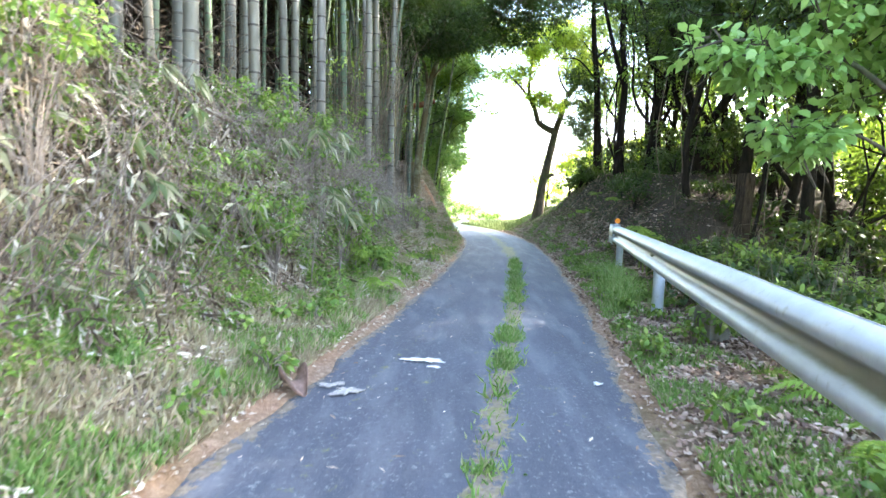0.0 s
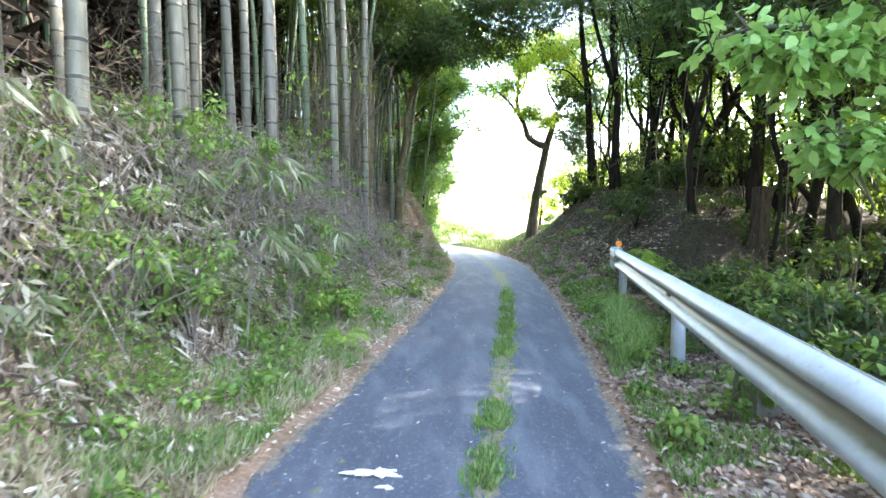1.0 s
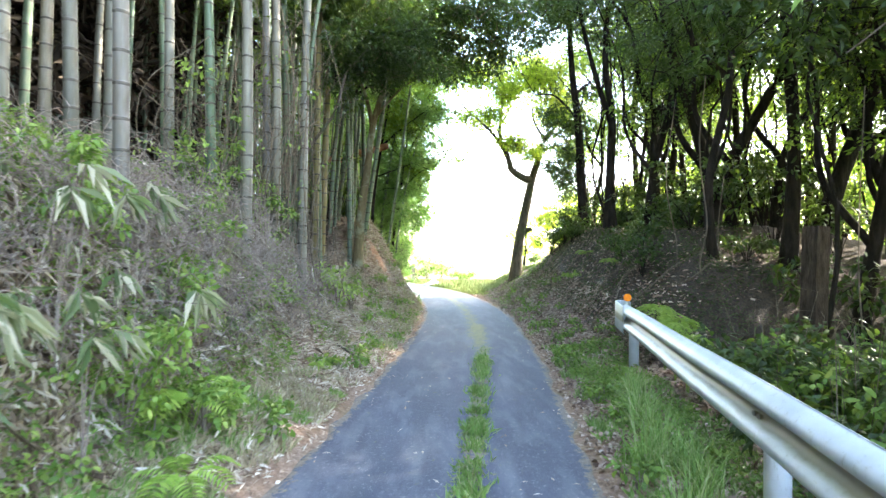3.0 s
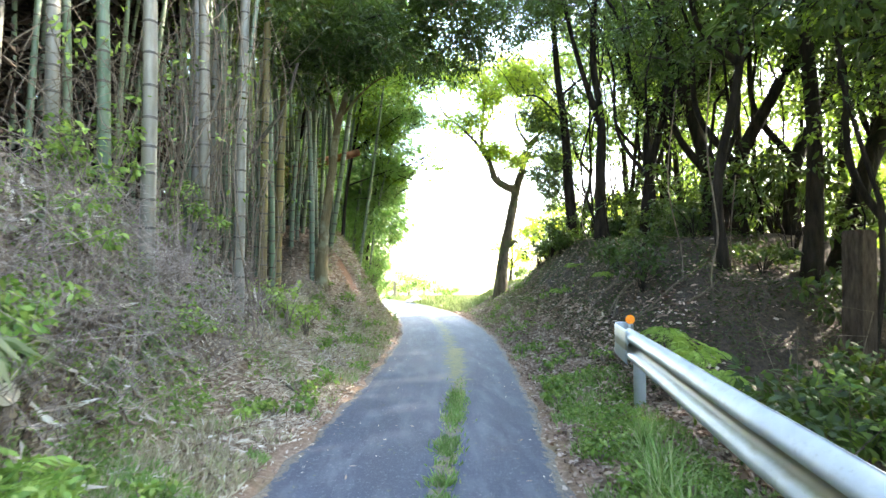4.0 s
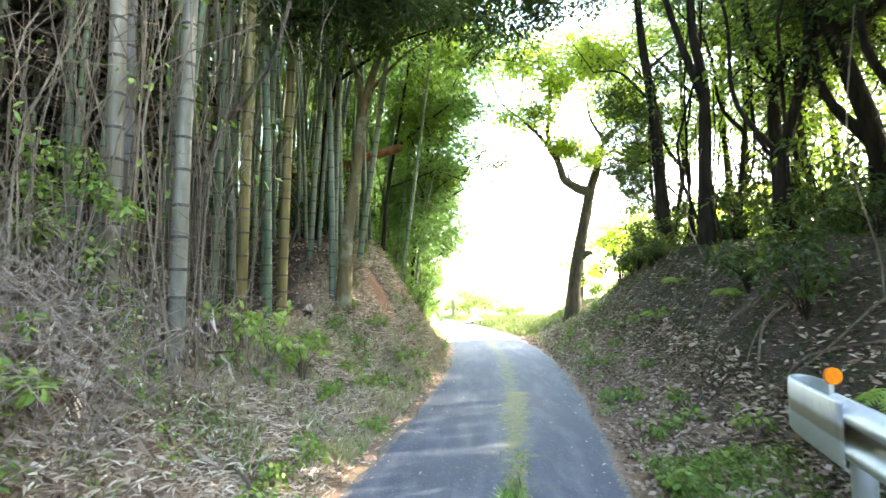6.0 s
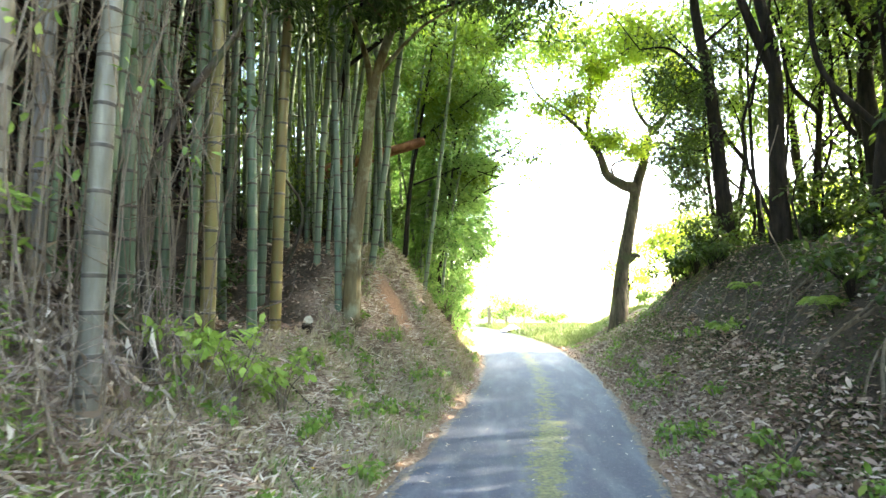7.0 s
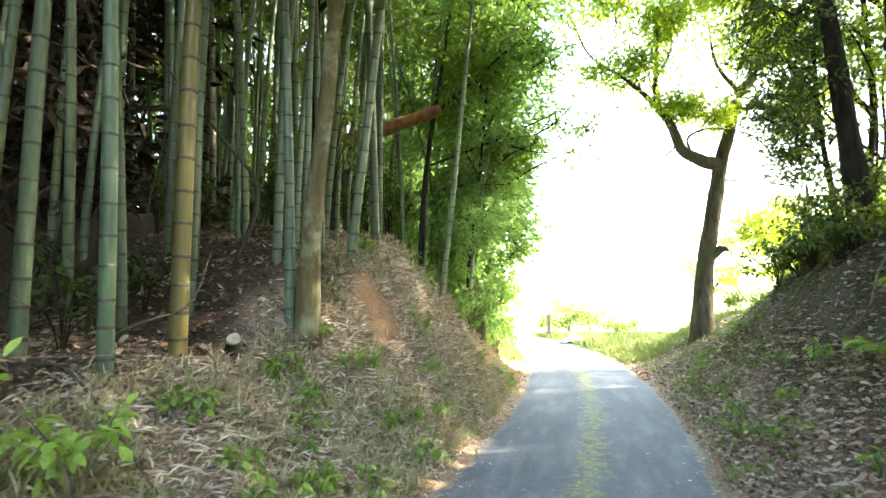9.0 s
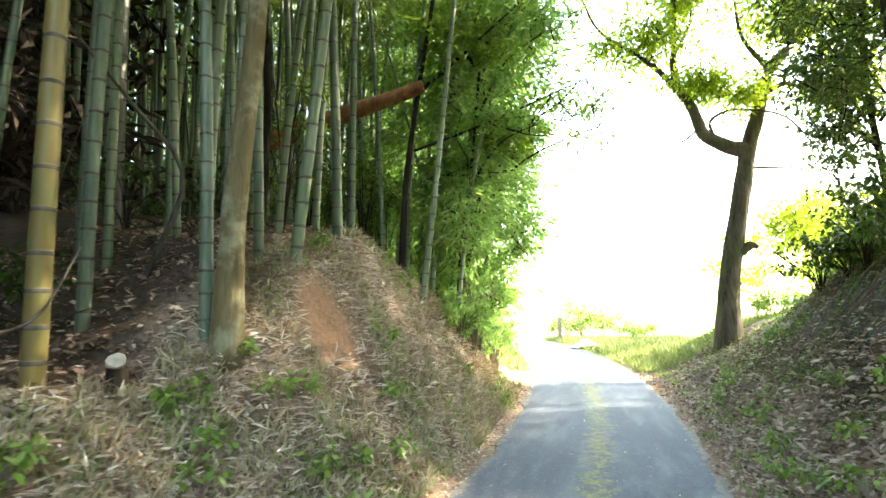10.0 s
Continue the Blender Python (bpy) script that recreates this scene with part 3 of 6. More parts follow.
# kind, x, y, turn, scale
NAMED = [
    (1, -2.7, 6.9, 200, 1.0), (3, -2.2, 6.4, 160, 1.0), (1, -2.9, 8.0, 180, 0.95), (1, -2.75, 5.7, 190, 1.05), (3, -2.35, 8.1, 150, 0.95), (1, -2.4, 8.7, 220, 0.95),
    (3, -1.75, 7.75, 180, 1.0), (1, -2.3, 9.7, 180, 0.9), (0, -1.75, 9.6, 200, 0.95), (1, -1.7, 11.5, 160, 0.9), (2, -1.33, 11.6, 0, 0.8),
    (1, -3.3, 5.6, 80, 1.0), (3, -3.1, 4.8, 120, 1.0), (1, -2.4, 5.2, 180, 1.1), (3, -3.7, 7.0, 120, 0.95), (1, -3.2, 9.0, 0, 0.9), (3, -4.2, 6.2, 0, 1.0), (1, -3.6, 3.9, 0, 1.0),
    (1, -1.4, 10.9, 200, 0.95), (3, -1.1, 11.3, 10, 1.05), (1, -1.35, 9.5, 200, 0.95), (5, -1.2, 12.7, 90, 0.95), (0, -1.3, 13.7, 180, 0.9), (0, -1.5, 12.1, 180, 1.1),
    (5, -1.42, 14.5, 0, 1.05), (2, -1.52, 16.1, 350, 0.95), (6, -0.76, 16.35, 0, 0.95), (0, -0.87, 17.4, 170, 0.95), (6, -0.38, 18.8, 0, 0.75), (4, -1.5, 17.2, 10, 0.95), (0, -0.97, 15.47, 180, 0.85),
    (0, -1.95, 13.6, 0, 0.95), (0, -2.1, 13.0, 100, 0.9), (1, -1.9, 12.6, 0, 0.9), (0, -2.0, 15.3, 30, 0.95), (2, -2.2, 14.7, 200, 1.0),
    (2, -1.7, 17.9, 20, 0.9), (0, -1.3, 18.6, 60, 0.85), (4, -0.7, 20.2, 0, 0.9), (2, -0.9, 19.6, 0, 0.8),
    (7, -0.6, 20.9, 0, 1.0), (7, -0.35, 22.0, 30, 1.0), (7, -0.75, 23.0, 300, 1.1), (7, -1.2, 24.2, 20, 1.0), (7, -1.4, 21.6, 60, 1.1), (7, -1.9, 23.4, 10, 1.1), (7, -0.2, 19.9, 15, 0.8),
    (7, -1.6, 25.2, 40, 1.0), (7, -2.4, 25.8, 0, 1.0), (7, -2.6, 24.4, 90, 1.2), (7, -0.9, 21.2, 200, 0.9),
]


def plant(kind, x, y, turn, size):
    z = float(land(x, y)) - 0.06
    return copy_thing(STOCK[kind], pose(x, y, z, 0, 0, turn) @ Matrix.Scale(size, 4))


for row in NAMED:
    plant(*row)
taken = [(r[1], r[2]) for r in NAMED]
for gy in np.arange(0.5, 25, 0.85):
    for gx in np.arange(-8.5, -0.5, 0.8):
        x, y = gx + rng.uniform(-0.34, 0.34), gy + rng.uniform(-0.36, 0.36)
        if (x < -5 and rng.uniform() < 0.42) or (y < 11 and rng.uniform() < 0.68) or (y >= 11 and rng.uniform() < 0.3):
            continue
        inner = knots(y, (8, -3.2), (11, -2.3), (14, -2.0), (18, -1.6), (21, -1.2), (26, -2.2))
        if x > inner or min((x - a) ** 2 + (y - b) ** 2 for a, b in taken) < 0.2:
            continue
        taken.append((x, y))
        kinds = (0, 2, 0, 1) if y < 11 else (0, 2, 0, 3, 2)
        plant(int(rng.choice(kinds)), x, y, rng.uniform(0, 360), rng.uniform(0.75, 1.02))

for i in range(26):
    x, y = rng.uniform(-2.7, -1.0), rng.uniform(15.8, 20.2)
    if min((x - a) ** 2 + (y - b) ** 2 for a, b in taken) > 0.03:
        taken.append((x, y))
        plant(int(rng.choice((0, 2))), x, y, rng.uniform(0, 360), rng.uniform(0.55, 0.8))


def make_thicket():
    """The depth of the grove, darkened with near-black leaves, beyond the culms that can be told apart."""
    chunks = []
    for i in range(620):
        x, y = rng.uniform(-16, -5.4), rng.uniform(-1, 27)
        z, r = float(land(x, y)), rng.uniform(0.035, 0.06)
        k = rng.normal(0, 0.035, 2)
        chunks.append(tube([(x, y, z - 0.1), (x + 5 * k[0], y + 5 * k[1], z + 5), (x + 11 * k[0], y + 11 * k[1], z + 11)], [r, r * 0.85, r * 0.3], 6))
    v, f = join_arrays(chunks)
    stuff(mesh_ob("bamboo_thicket", v, f, M_BAMBOO, smooth=True), "dense bamboo culms deep in the shaded grove", "bamboo")
    def cloud(m, x0, x1, y0, y1, z0, z1, size, per, big, mat):
        c = np.stack([rng.uniform(x0, x1, m), rng.uniform(y0, y1, m), rng.uniform(z0, z1, m)], 1)
        c[:, 2] += land(c[:, 0], c[:, 1])
        p, a = clump_leaves(c, size, per, rng)
        n = len(p)
        label = "near-black brown leaves standing in for shade deep in the grove" if mat is M_GROVE_SHADE else "green bamboo foliage of the grove"
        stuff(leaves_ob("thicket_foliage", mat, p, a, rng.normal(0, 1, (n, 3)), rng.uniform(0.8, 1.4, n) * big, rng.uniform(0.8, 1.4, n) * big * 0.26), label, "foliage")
    # dark leaf clouds added where the grove only falls into shade
    cloud(620, -17, -9, -2, 23.5, 0.3, 11, 0.9, 50, 0.44, M_GROVE_SHADE)
    cloud(220, -17, -9, 23, 32, 0.3, 10, 0.9, 50, 0.34, M_BAMBOO_LEAF)
    # unseen, behind the camera: added to keep sky light out of the grove
    cloud(420, -17, -4.5, -14, 0, 0.3, 11, 0.9, 50, 0.44, M_GROVE_SHADE)
    cloud(760, -9.5, -4.6, 0, 19.5, 0.1, 7.5, 0.8, 50, 0.34, M_GROVE_SHADE)
    cloud(460, -14, -4.2, 23.5, 33, 0.2, 11, 0.9, 56, 0.32, M_BAMBOO_LEAF)
    cloud(200, -4.2, -2.4, 24.5, 31, 0.2, 9, 0.8, 60, 0.28, M_BAMBOO_FRESH)
    # extra leaves overhead, mostly out of view, added to darken the grove
    cloud(1000, -16, -3.0, -1, 24, 7.0, 11, 1.0, 45, 0.45, M_BAMBOO_LEAF)
    cloud(260, -2.8, -0.6, 12.5, 25, 6.5, 9.5, 0.8, 60, 0.24, M_BAMBOO_FRESH)
    chunks = []
    for i in range(160):
        x, y = rng.uniform(-10, -2.5), rng.uniform(24.5, 33)
        z, r = float(land(x, y)), rng.uniform(0.03, 0.05)
        k = rng.normal(0, 0.04, 2)
        chunks.append(tube([(x, y, z - 0.1), (x + 5 * k[0], y + 5 * k[1], z + 5), (x + 10 * k[0], y + 10 * k[1], z + 10)], [r, r * 0.85, r * 0.3], 6))
    v, f = join_arrays(chunks)
    stuff(mesh_ob("bamboo_thicket", v, f, M_BAMBOO, smooth=True), "dense bamboo culms at the grove's far end", "bamboo")


make_thicket()
for ob in STOCK:
    for o in (*ob.children_recursive, ob):
        bpy.data.objects.remove(o)


# ---- trees ----
def tree(name, x, y, trunk, radius, limbs, mat, leaf_mat, crown, label, leaf=(0.1, 0.05), category="tree", sink=0.2, group="", jag=0.06):
    """trunk: points from the foot; limbs: (points, radius); crown: (centre, spread, clumps, clump radius, leaves a clump)."""
    z = float(land(x, y))
    ob = thing(name, x, y, z, label, category, group)
    r = np.random.default_rng(int(abs(x * 91 + y * 37)) + 3)
    pts = smooth_path([(0, 0, -sink)] + list(trunk), 4 * len(trunk) + 6)
    t = np.linspace(0, 1, len(pts))
    v, f = tube(pts, radius * (1 - 0.6 * t) * (1 + 0.5 * np.exp(-t * 14)), 12, jag)
    mesh_ob("trunk", v, f, mat, ob, smooth=True)
    wood = [pts[len(pts) // 3:]]
    for lp, lr in limbs:
        q = smooth_path(lp, 4 * len(lp) + 2)
        wood.append(q)
        v, f = tube(q, lr * np.linspace(1, 0.25, len(q)), 8, 0.06)
        mesh_ob("limb", v, f, mat, ob, smooth=True)
    chunks, lpos, lax = [], [], []
    for c, spread, clumps, cr, per in crown:
        cs = np.asarray(c) + unit(r.normal(0, 1, (clumps, 3))) * r.uniform(0.2, 1, (clumps, 1)) * np.asarray(spread)
        p, a = clump_leaves(cs, r.uniform(0.6, 1.2, clumps) * cr, per, r)
        lpos.append(p)
        lax.append(a)
        nodes = np.vstack(wood)
        for k in sorted(cs, key=lambda c: np.min(np.linalg.norm(nodes - c, axis=1))):
            root = nodes[np.argmin(np.linalg.norm(nodes - k, axis=1) + 0.3 * np.maximum(nodes[:, 2] - k[2], 0))]
            mid = (root + k) / 2 + r.normal(0, 0.1, 3)
            chunks.append(tube([root, mid, k, k + r.normal(0, 0.2, 3)], [0.014, 0.01, 0.007, 0.003], 3))
            nodes = np.vstack([nodes, mid, k])
    if lpos:
        v, f = join_arrays(chunks)
        mesh_ob("branchwork", v, f, mat, ob)["kind"] = "stuff"
        p, a = np.vstack(lpos), np.vstack(lax)
        n = len(p)
        (broad_ob if leaf[1] > 0.074 and leaf_mat is M_LEAF_BRIGHT else leaves_ob)("crown", leaf_mat, p, a, r.normal(0, 0.5 if leaf_mat is M_LEAF_BRIGHT else 0.8, (n, 3)) + np.array([0, 0, 1.0]), r.uniform(0.7, 1.3, n) * leaf[0], r.uniform(0.7, 1.3, n) * leaf[1], ob)["kind"] = "stuff"
    return ob


# the oak at the bend, with one thick crooked limb
OAK = (4.06, 23.35, float(land(4.06, 23.35)))


def on_oak(*pts):
    return [(x - OAK[0], y - OAK[1], z - OAK[2]) for x, z, y in pts]


tree("oak_tree", OAK[0], OAK[1], on_oak((4.12, 1.4, 23.35), (4.22, 2.2, 23.35), (4.5, 3.6, 23.35), (4.66, 4.4, 23.35), (4.84, 4.95, 23.35), (5.08, 5.8, 23.4), (5.55, 6.45, 23.4), (5.8, 8.2, 23.5)), 0.205,
     [(on_oak((4.66, 4.32, 23.35), (4.36, 4.38, 23.3), (4.12, 4.5, 23.25), (3.88, 4.66, 23.2), (3.77, 4.95, 23.15), (3.66, 5.25, 23.1), (3.46, 5.6, 23.1), (3.4, 6.1, 23.1), (3.45, 6.6, 23.1), (3.5, 7.8, 23.0)), 0.16),
      (on_oak((3.48, 5.55, 23.1), (3.1, 5.98, 23.0), (2.69, 6.35, 22.9), (2.04, 6.88, 22.8), (1.7, 7.7, 22.7)), 0.065),
      (on_oak((3.44, 6.3, 23.1), (3.75, 6.9, 23.1), (3.8, 7.6, 23.1)), 0.04), (on_oak((3.1, 5.98, 23.0), (2.9, 6.7, 23.0), (2.6, 7.4, 23.0)), 0.025),
      (on_oak((4.1, 4.52, 23.25), (4.0, 4.9, 23.2), (4.3, 5.05, 23.1), (4.7, 4.98, 23.0), (5.2, 4.75, 22.9), (5.6, 4.1, 22.8), (5.8, 3.5, 22.7)), 0.035),
      (on_oak((3.8, 4.8, 23.2), (3.5, 4.55, 23.1), (3.2, 4.5, 23.0)), 0.025), (on_oak((4.05, 4.5, 23.25), (3.98, 4.0, 23.2), (4.08, 3.6, 23.2), (4.02, 3.25, 23.2)), 0.014),
      (on_oak((4.45, 3.8, 23.3), (4.2, 3.55, 23.2), (4.15, 3.2, 23.2), (4.28, 3.0, 23.2)), 0.013),
      (on_oak((5.0, 5.4, 23.4), (5.4, 5.55, 23.4), (5.9, 5.3, 23.4), (6.2, 5.6, 23.4)), 0.06), (on_oak((5.1, 5.9, 23.4), (4.7, 6.6, 23.4), (4.6, 7.6, 23.4)), 0.06),
      (on_oak((4.3, 2.35, 23.35), (4.55, 2.5, 23.3), (4.68, 2.46, 23.3)), 0.13), (on_oak((4.6, 4.0, 23.4), (5.3, 3.95, 23.4), (5.7, 4.0, 23.4)), 0.03)],
     M_BARK_OAK, M_LEAF_YELLOW,
     [(p, sp, n, r, k) for (p, sp, n, r, k) in zip(on_oak((3.9, 5.6, 23.0), (4.5, 5.25, 22.9), (3.0, 6.5, 22.8), (2.2, 6.4, 22.6), (3.6, 7.4, 22.8), (5.6, 7.0, 23.3), (4.8, 8.0, 22.6), (2.4, 7.9, 22.2), (6.2, 5.4, 23.3), (5.3, 2.9, 23.6), (4.2, 7.4, 21.0)),
      ((0.7, 0.7, 0.5), (0.7, 0.6, 0.45), (0.8, 0.7, 0.5), (0.6, 0.6, 0.4), (0.9, 0.8, 0.7), (1.2, 1.1, 0.9), (1.7, 1.6, 0.8), (1.5, 1.3, 0.6), (0.8, 0.8, 0.6), (0.7, 0.6, 0.5), (2.0, 1.4, 0.8)),
      (26, 18, 30, 14, 44, 70, 80, 54, 34, 20, 60), (0.38, 0.34, 0.4, 0.36, 0.46, 0.52, 0.55, 0.55, 0.5, 0.44, 0.55), (48, 46, 42, 36, 46, 56, 50, 44, 50, 46, 46))],
     "oak with furrowed dark trunk and one crooked limb", (0.11, 0.055))

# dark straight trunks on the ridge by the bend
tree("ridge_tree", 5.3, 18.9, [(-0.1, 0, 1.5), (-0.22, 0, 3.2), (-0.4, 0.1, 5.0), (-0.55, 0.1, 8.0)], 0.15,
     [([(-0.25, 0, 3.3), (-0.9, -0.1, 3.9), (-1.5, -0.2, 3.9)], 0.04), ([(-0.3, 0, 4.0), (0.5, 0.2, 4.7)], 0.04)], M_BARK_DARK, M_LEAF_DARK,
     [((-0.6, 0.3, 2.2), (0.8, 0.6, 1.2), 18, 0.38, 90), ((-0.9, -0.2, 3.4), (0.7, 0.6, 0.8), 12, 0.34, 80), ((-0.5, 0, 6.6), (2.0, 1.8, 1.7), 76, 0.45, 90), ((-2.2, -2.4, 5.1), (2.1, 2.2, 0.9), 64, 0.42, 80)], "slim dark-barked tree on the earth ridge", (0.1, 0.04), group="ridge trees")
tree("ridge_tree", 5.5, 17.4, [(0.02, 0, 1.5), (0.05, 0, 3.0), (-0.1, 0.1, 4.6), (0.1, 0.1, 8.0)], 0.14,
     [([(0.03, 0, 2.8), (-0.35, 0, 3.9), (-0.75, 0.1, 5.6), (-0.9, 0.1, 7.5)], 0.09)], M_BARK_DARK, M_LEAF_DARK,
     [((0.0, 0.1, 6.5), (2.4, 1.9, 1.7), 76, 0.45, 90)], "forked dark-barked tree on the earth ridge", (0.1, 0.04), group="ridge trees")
RIDGE = [(6.3, 21.2, 0.1, 0.11, -1), (5.6, 15.2, 0.1, 0.12, 1), (5.3, 11.9, 0.2, 0.1, -1), (6.4, 10.4, 0.3, 0.14, 1), (6.9, 17.6, 0.2, 0.13, 1), (7.0, 12.0, 0.6, 0.2, -1), (6.3, 16.2, 0.3, 0.17, -1), (6.6, 14.6, -0.3, 0.2, 1), (7.2, 13.2, 0.5, 0.16, 1), (6.0, 13.4, 0.8, 0.17, 1), (7.6, 15.6, 0.0, 0.13, -1), (8.2, 18.5, -0.2, 0.12, 1), (6.9, 19.6, 0.2, 0.1, -1),
         (8.6, 12.2, -0.4, 0.15, 1), (7.4, 10.2, -0.3, 0.12, 1), (8.8, 8.2, 0.2, 0.13, -1), (7.9, 21.0, 0.1, 0.1, 1), (9.4, 15.0, 0.1, 0.14, 1), (9.5, 5.5, 0.2, 0.14, 1), (6.6, 7.6, 0.35, 0.11, -1)]
for i, (x, y, ln, rad, sg) in enumerate(RIDGE):
    q = np.random.default_rng(i + 20)
    k = q.normal(0, 0.15, 6)
    tr = [(ln * 0.6 + k[0], 0, 1.2), (ln * 1.6 + k[1], k[2], 2.8), (ln * 2.4 + k[3], k[4], 4.6), (ln * 3.0, 0, 8.0)]
    lb = [([tr[1], (tr[1][0] + sg * 0.6, -0.2, 3.4), (tr[1][0] + sg * 0.9, -0.4, 4.6), (tr[1][0] + sg * 1.7, -0.5, 5.6)], rad * 0.5),
          ([tr[0], (tr[0][0] - sg * 0.5, 0.3, 2.2), (tr[0][0] - sg * 0.6, 0.3, 3.6), (tr[0][0] - sg * 1.2, 0.2, 5.0)], rad * 0.4)]
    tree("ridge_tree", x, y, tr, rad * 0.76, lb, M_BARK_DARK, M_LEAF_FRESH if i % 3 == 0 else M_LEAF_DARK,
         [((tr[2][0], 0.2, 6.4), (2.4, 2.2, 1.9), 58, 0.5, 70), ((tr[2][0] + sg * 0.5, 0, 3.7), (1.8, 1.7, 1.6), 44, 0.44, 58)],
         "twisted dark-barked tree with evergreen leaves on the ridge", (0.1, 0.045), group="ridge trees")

tree("evergreen_tree", 5.75, 20.9, [(0, 0, 1.2), (-0.1, 0, 2.4), (-0.1, 0, 3.8), (0.1, 0, 5.2)], 0.06, [([(-0.05, 0, 1.8), (-0.6, -0.1, 2.5), (-1.1, -0.2, 2.7)], 0.025), ([(-0.1, 0, 2.8), (-0.8, 0.1, 3.5), (-1.3, 0.1, 3.6)], 0.025), ([(0, 0, 2.2), (0.6, 0, 2.9)], 0.025)], M_BARK_DARK, M_LEAF_DARK,
     [((-0.5, 0, 2.3), (0.8, 0.8, 1.2), 44, 0.3, 50), ((-0.5, 0, 3.9), (1.1, 0.9, 0.8), 40, 0.32, 46), ((0.3, 0, 5.2), (1.1, 1.0, 0.7), 30, 0.34, 46)], "small dark evergreen between the ridge and the oak", (0.09, 0.04))

# taller trees further off on the guardrail's side, added to block the sun
for i, (x, y, k) in enumerate(((10.4, 6.6, 1.0), (8.4, 9.6, 1.0), (11.0, 12.5, 1.1), (10.5, 17.0, 1.1), (9.8, 20.5, 1.2), (11.5, 24.5, 0.9), (5.9, 9.0, 0.98), (5.9, 6.3, 0.8), (6.3, 11.6, 0.95), (7.4, 3.2, 0.62), (7.8, 21.6, 0.95))):
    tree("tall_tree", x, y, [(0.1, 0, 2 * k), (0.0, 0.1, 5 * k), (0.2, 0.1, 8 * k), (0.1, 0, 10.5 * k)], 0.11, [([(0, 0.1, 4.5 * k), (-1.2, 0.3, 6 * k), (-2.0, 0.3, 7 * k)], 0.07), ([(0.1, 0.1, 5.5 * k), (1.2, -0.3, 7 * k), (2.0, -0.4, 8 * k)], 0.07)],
         M_BARK_DARK, M_LEAF_FRESH if y > 16 else M_LEAF_DARK, [((0, 0, 8.0 * k), (2.7, 2.7, 2.4), 80, 0.65, 60), ((-0.3, 0, 4.9 * k), (1.9, 2.0, 1.5), 36, 0.5, 46)], "tall dark-trunked tree added behind the guardrail as a sun screen", (0.14, 0.07), group="tall trees")

# evergreens by the lane on the bamboo side
tree("lichen_tree", -0.8, 15.5, [(0.05, 0, 1.0), (0.2, 0, 2.2), (0.32, 0, 3.2), (0.7, 0.1, 4.6), (0.9, 0.2, 6.5)], 0.105,
     [([(0.3, 0, 3.0), (0.15, 0, 3.7), (-0.2, 0, 4.6)], 0.06), ([(0.36, 0, 3.3), (0.9, 0.2, 4.0), (1.4, 0.2, 4.3)], 0.035)], M_BARK_PALE, M_LEAF_DARK,
     [((1.0, 0.4, 5.4), (1.2, 1.2, 0.9), 30, 0.36, 80), ((0.9, -1.5, 4.0), (1.3, 1.2, 0.5), 34, 0.32, 70), ((2.2, -1.0, 5.1), (1.9, 2.2, 0.8), 60, 0.4, 80), ((0.0, -3.0, 4.5), (1.1, 1.5, 1.2), 56, 0.36, 80), ((0.2, 0.2, 6.6), (1.5, 1.5, 1.0), 24, 0.45, 80)], "leaning tree with mottled lichen-spotted bark", (0.12, 0.05))
tree("evergreen_tree", -1.75, 17.2, [(0.1, 0, 1.2), (0.2, -0.2, 2.2), (0.6, -0.8, 3.4), (0.8, -1.2, 5.4)], 0.05,
     [([(0.2, -0.2, 2.1), (0.9, -1.5, 2.9), (1.6, -2.8, 3.3)], 0.05), ([(0.4, -0.5, 2.8), (1.6, -0.6, 3.5), (3.0, -0.6, 3.9)], 0.04)], M_BARK_DARK, M_LEAF_DARK,
     [((1.5, -2.8, 3.5), (1.2, 1.5, 1.0), 36, 0.4, 90), ((2.9, -0.8, 3.9), (1.7, 1.6, 0.8), 40, 0.4, 60), ((1.8, -1.5, 4.8), (1.7, 1.7, 1.0), 26, 0.45, 80), ((0.9, -3.4, 2.7), (0.6, 0.9, 0.7), 14, 0.3, 70)], "dark evergreen tree overhanging the lane", (0.11, 0.045))
tree("evergreen_tree", -0.9, 19.4, [(0.1, 0, 1.5), (0.3, 0.1, 3.0), (0.6, 0.2, 5.0), (0.8, 0.2, 7.5)], 0.05,
     [([(0.3, 0.1, 2.9), (1.0, 0.4, 3.6), (1.8, 0.4, 4.2)], 0.04), ([(0.2, 0.1, 2.0), (1.2, 0.7, 2.5), (2.2, 1.1, 3.0), (3.0, 1.2, 3.3)], 0.022), ([(1.2, 0.7, 2.5), (2.0, 1.0, 2.3), (2.8, 1.1, 2.5)], 0.014)], M_BARK_DARK, M_LEAF_FRESH,
     [((2.5, 1.1, 2.8), (0.9, 0.8, 0.7), 16, 0.32, 12), ((1.9, -0.6, 5.0), (1.9, 1.6, 0.8), 40, 0.36, 60), ((1.0, 0.9, 4.4), (1.0, 1.5, 1.6), 34, 0.38, 80), ((1.3, 2.2, 2.6), (0.7, 1.2, 1.2), 20, 0.34, 80), ((1.2, 1.0, 6.8), (1.6, 1.6, 1.0), 22, 0.45, 80)], "fresh green tree leaning out over the lane", (0.12, 0.05))

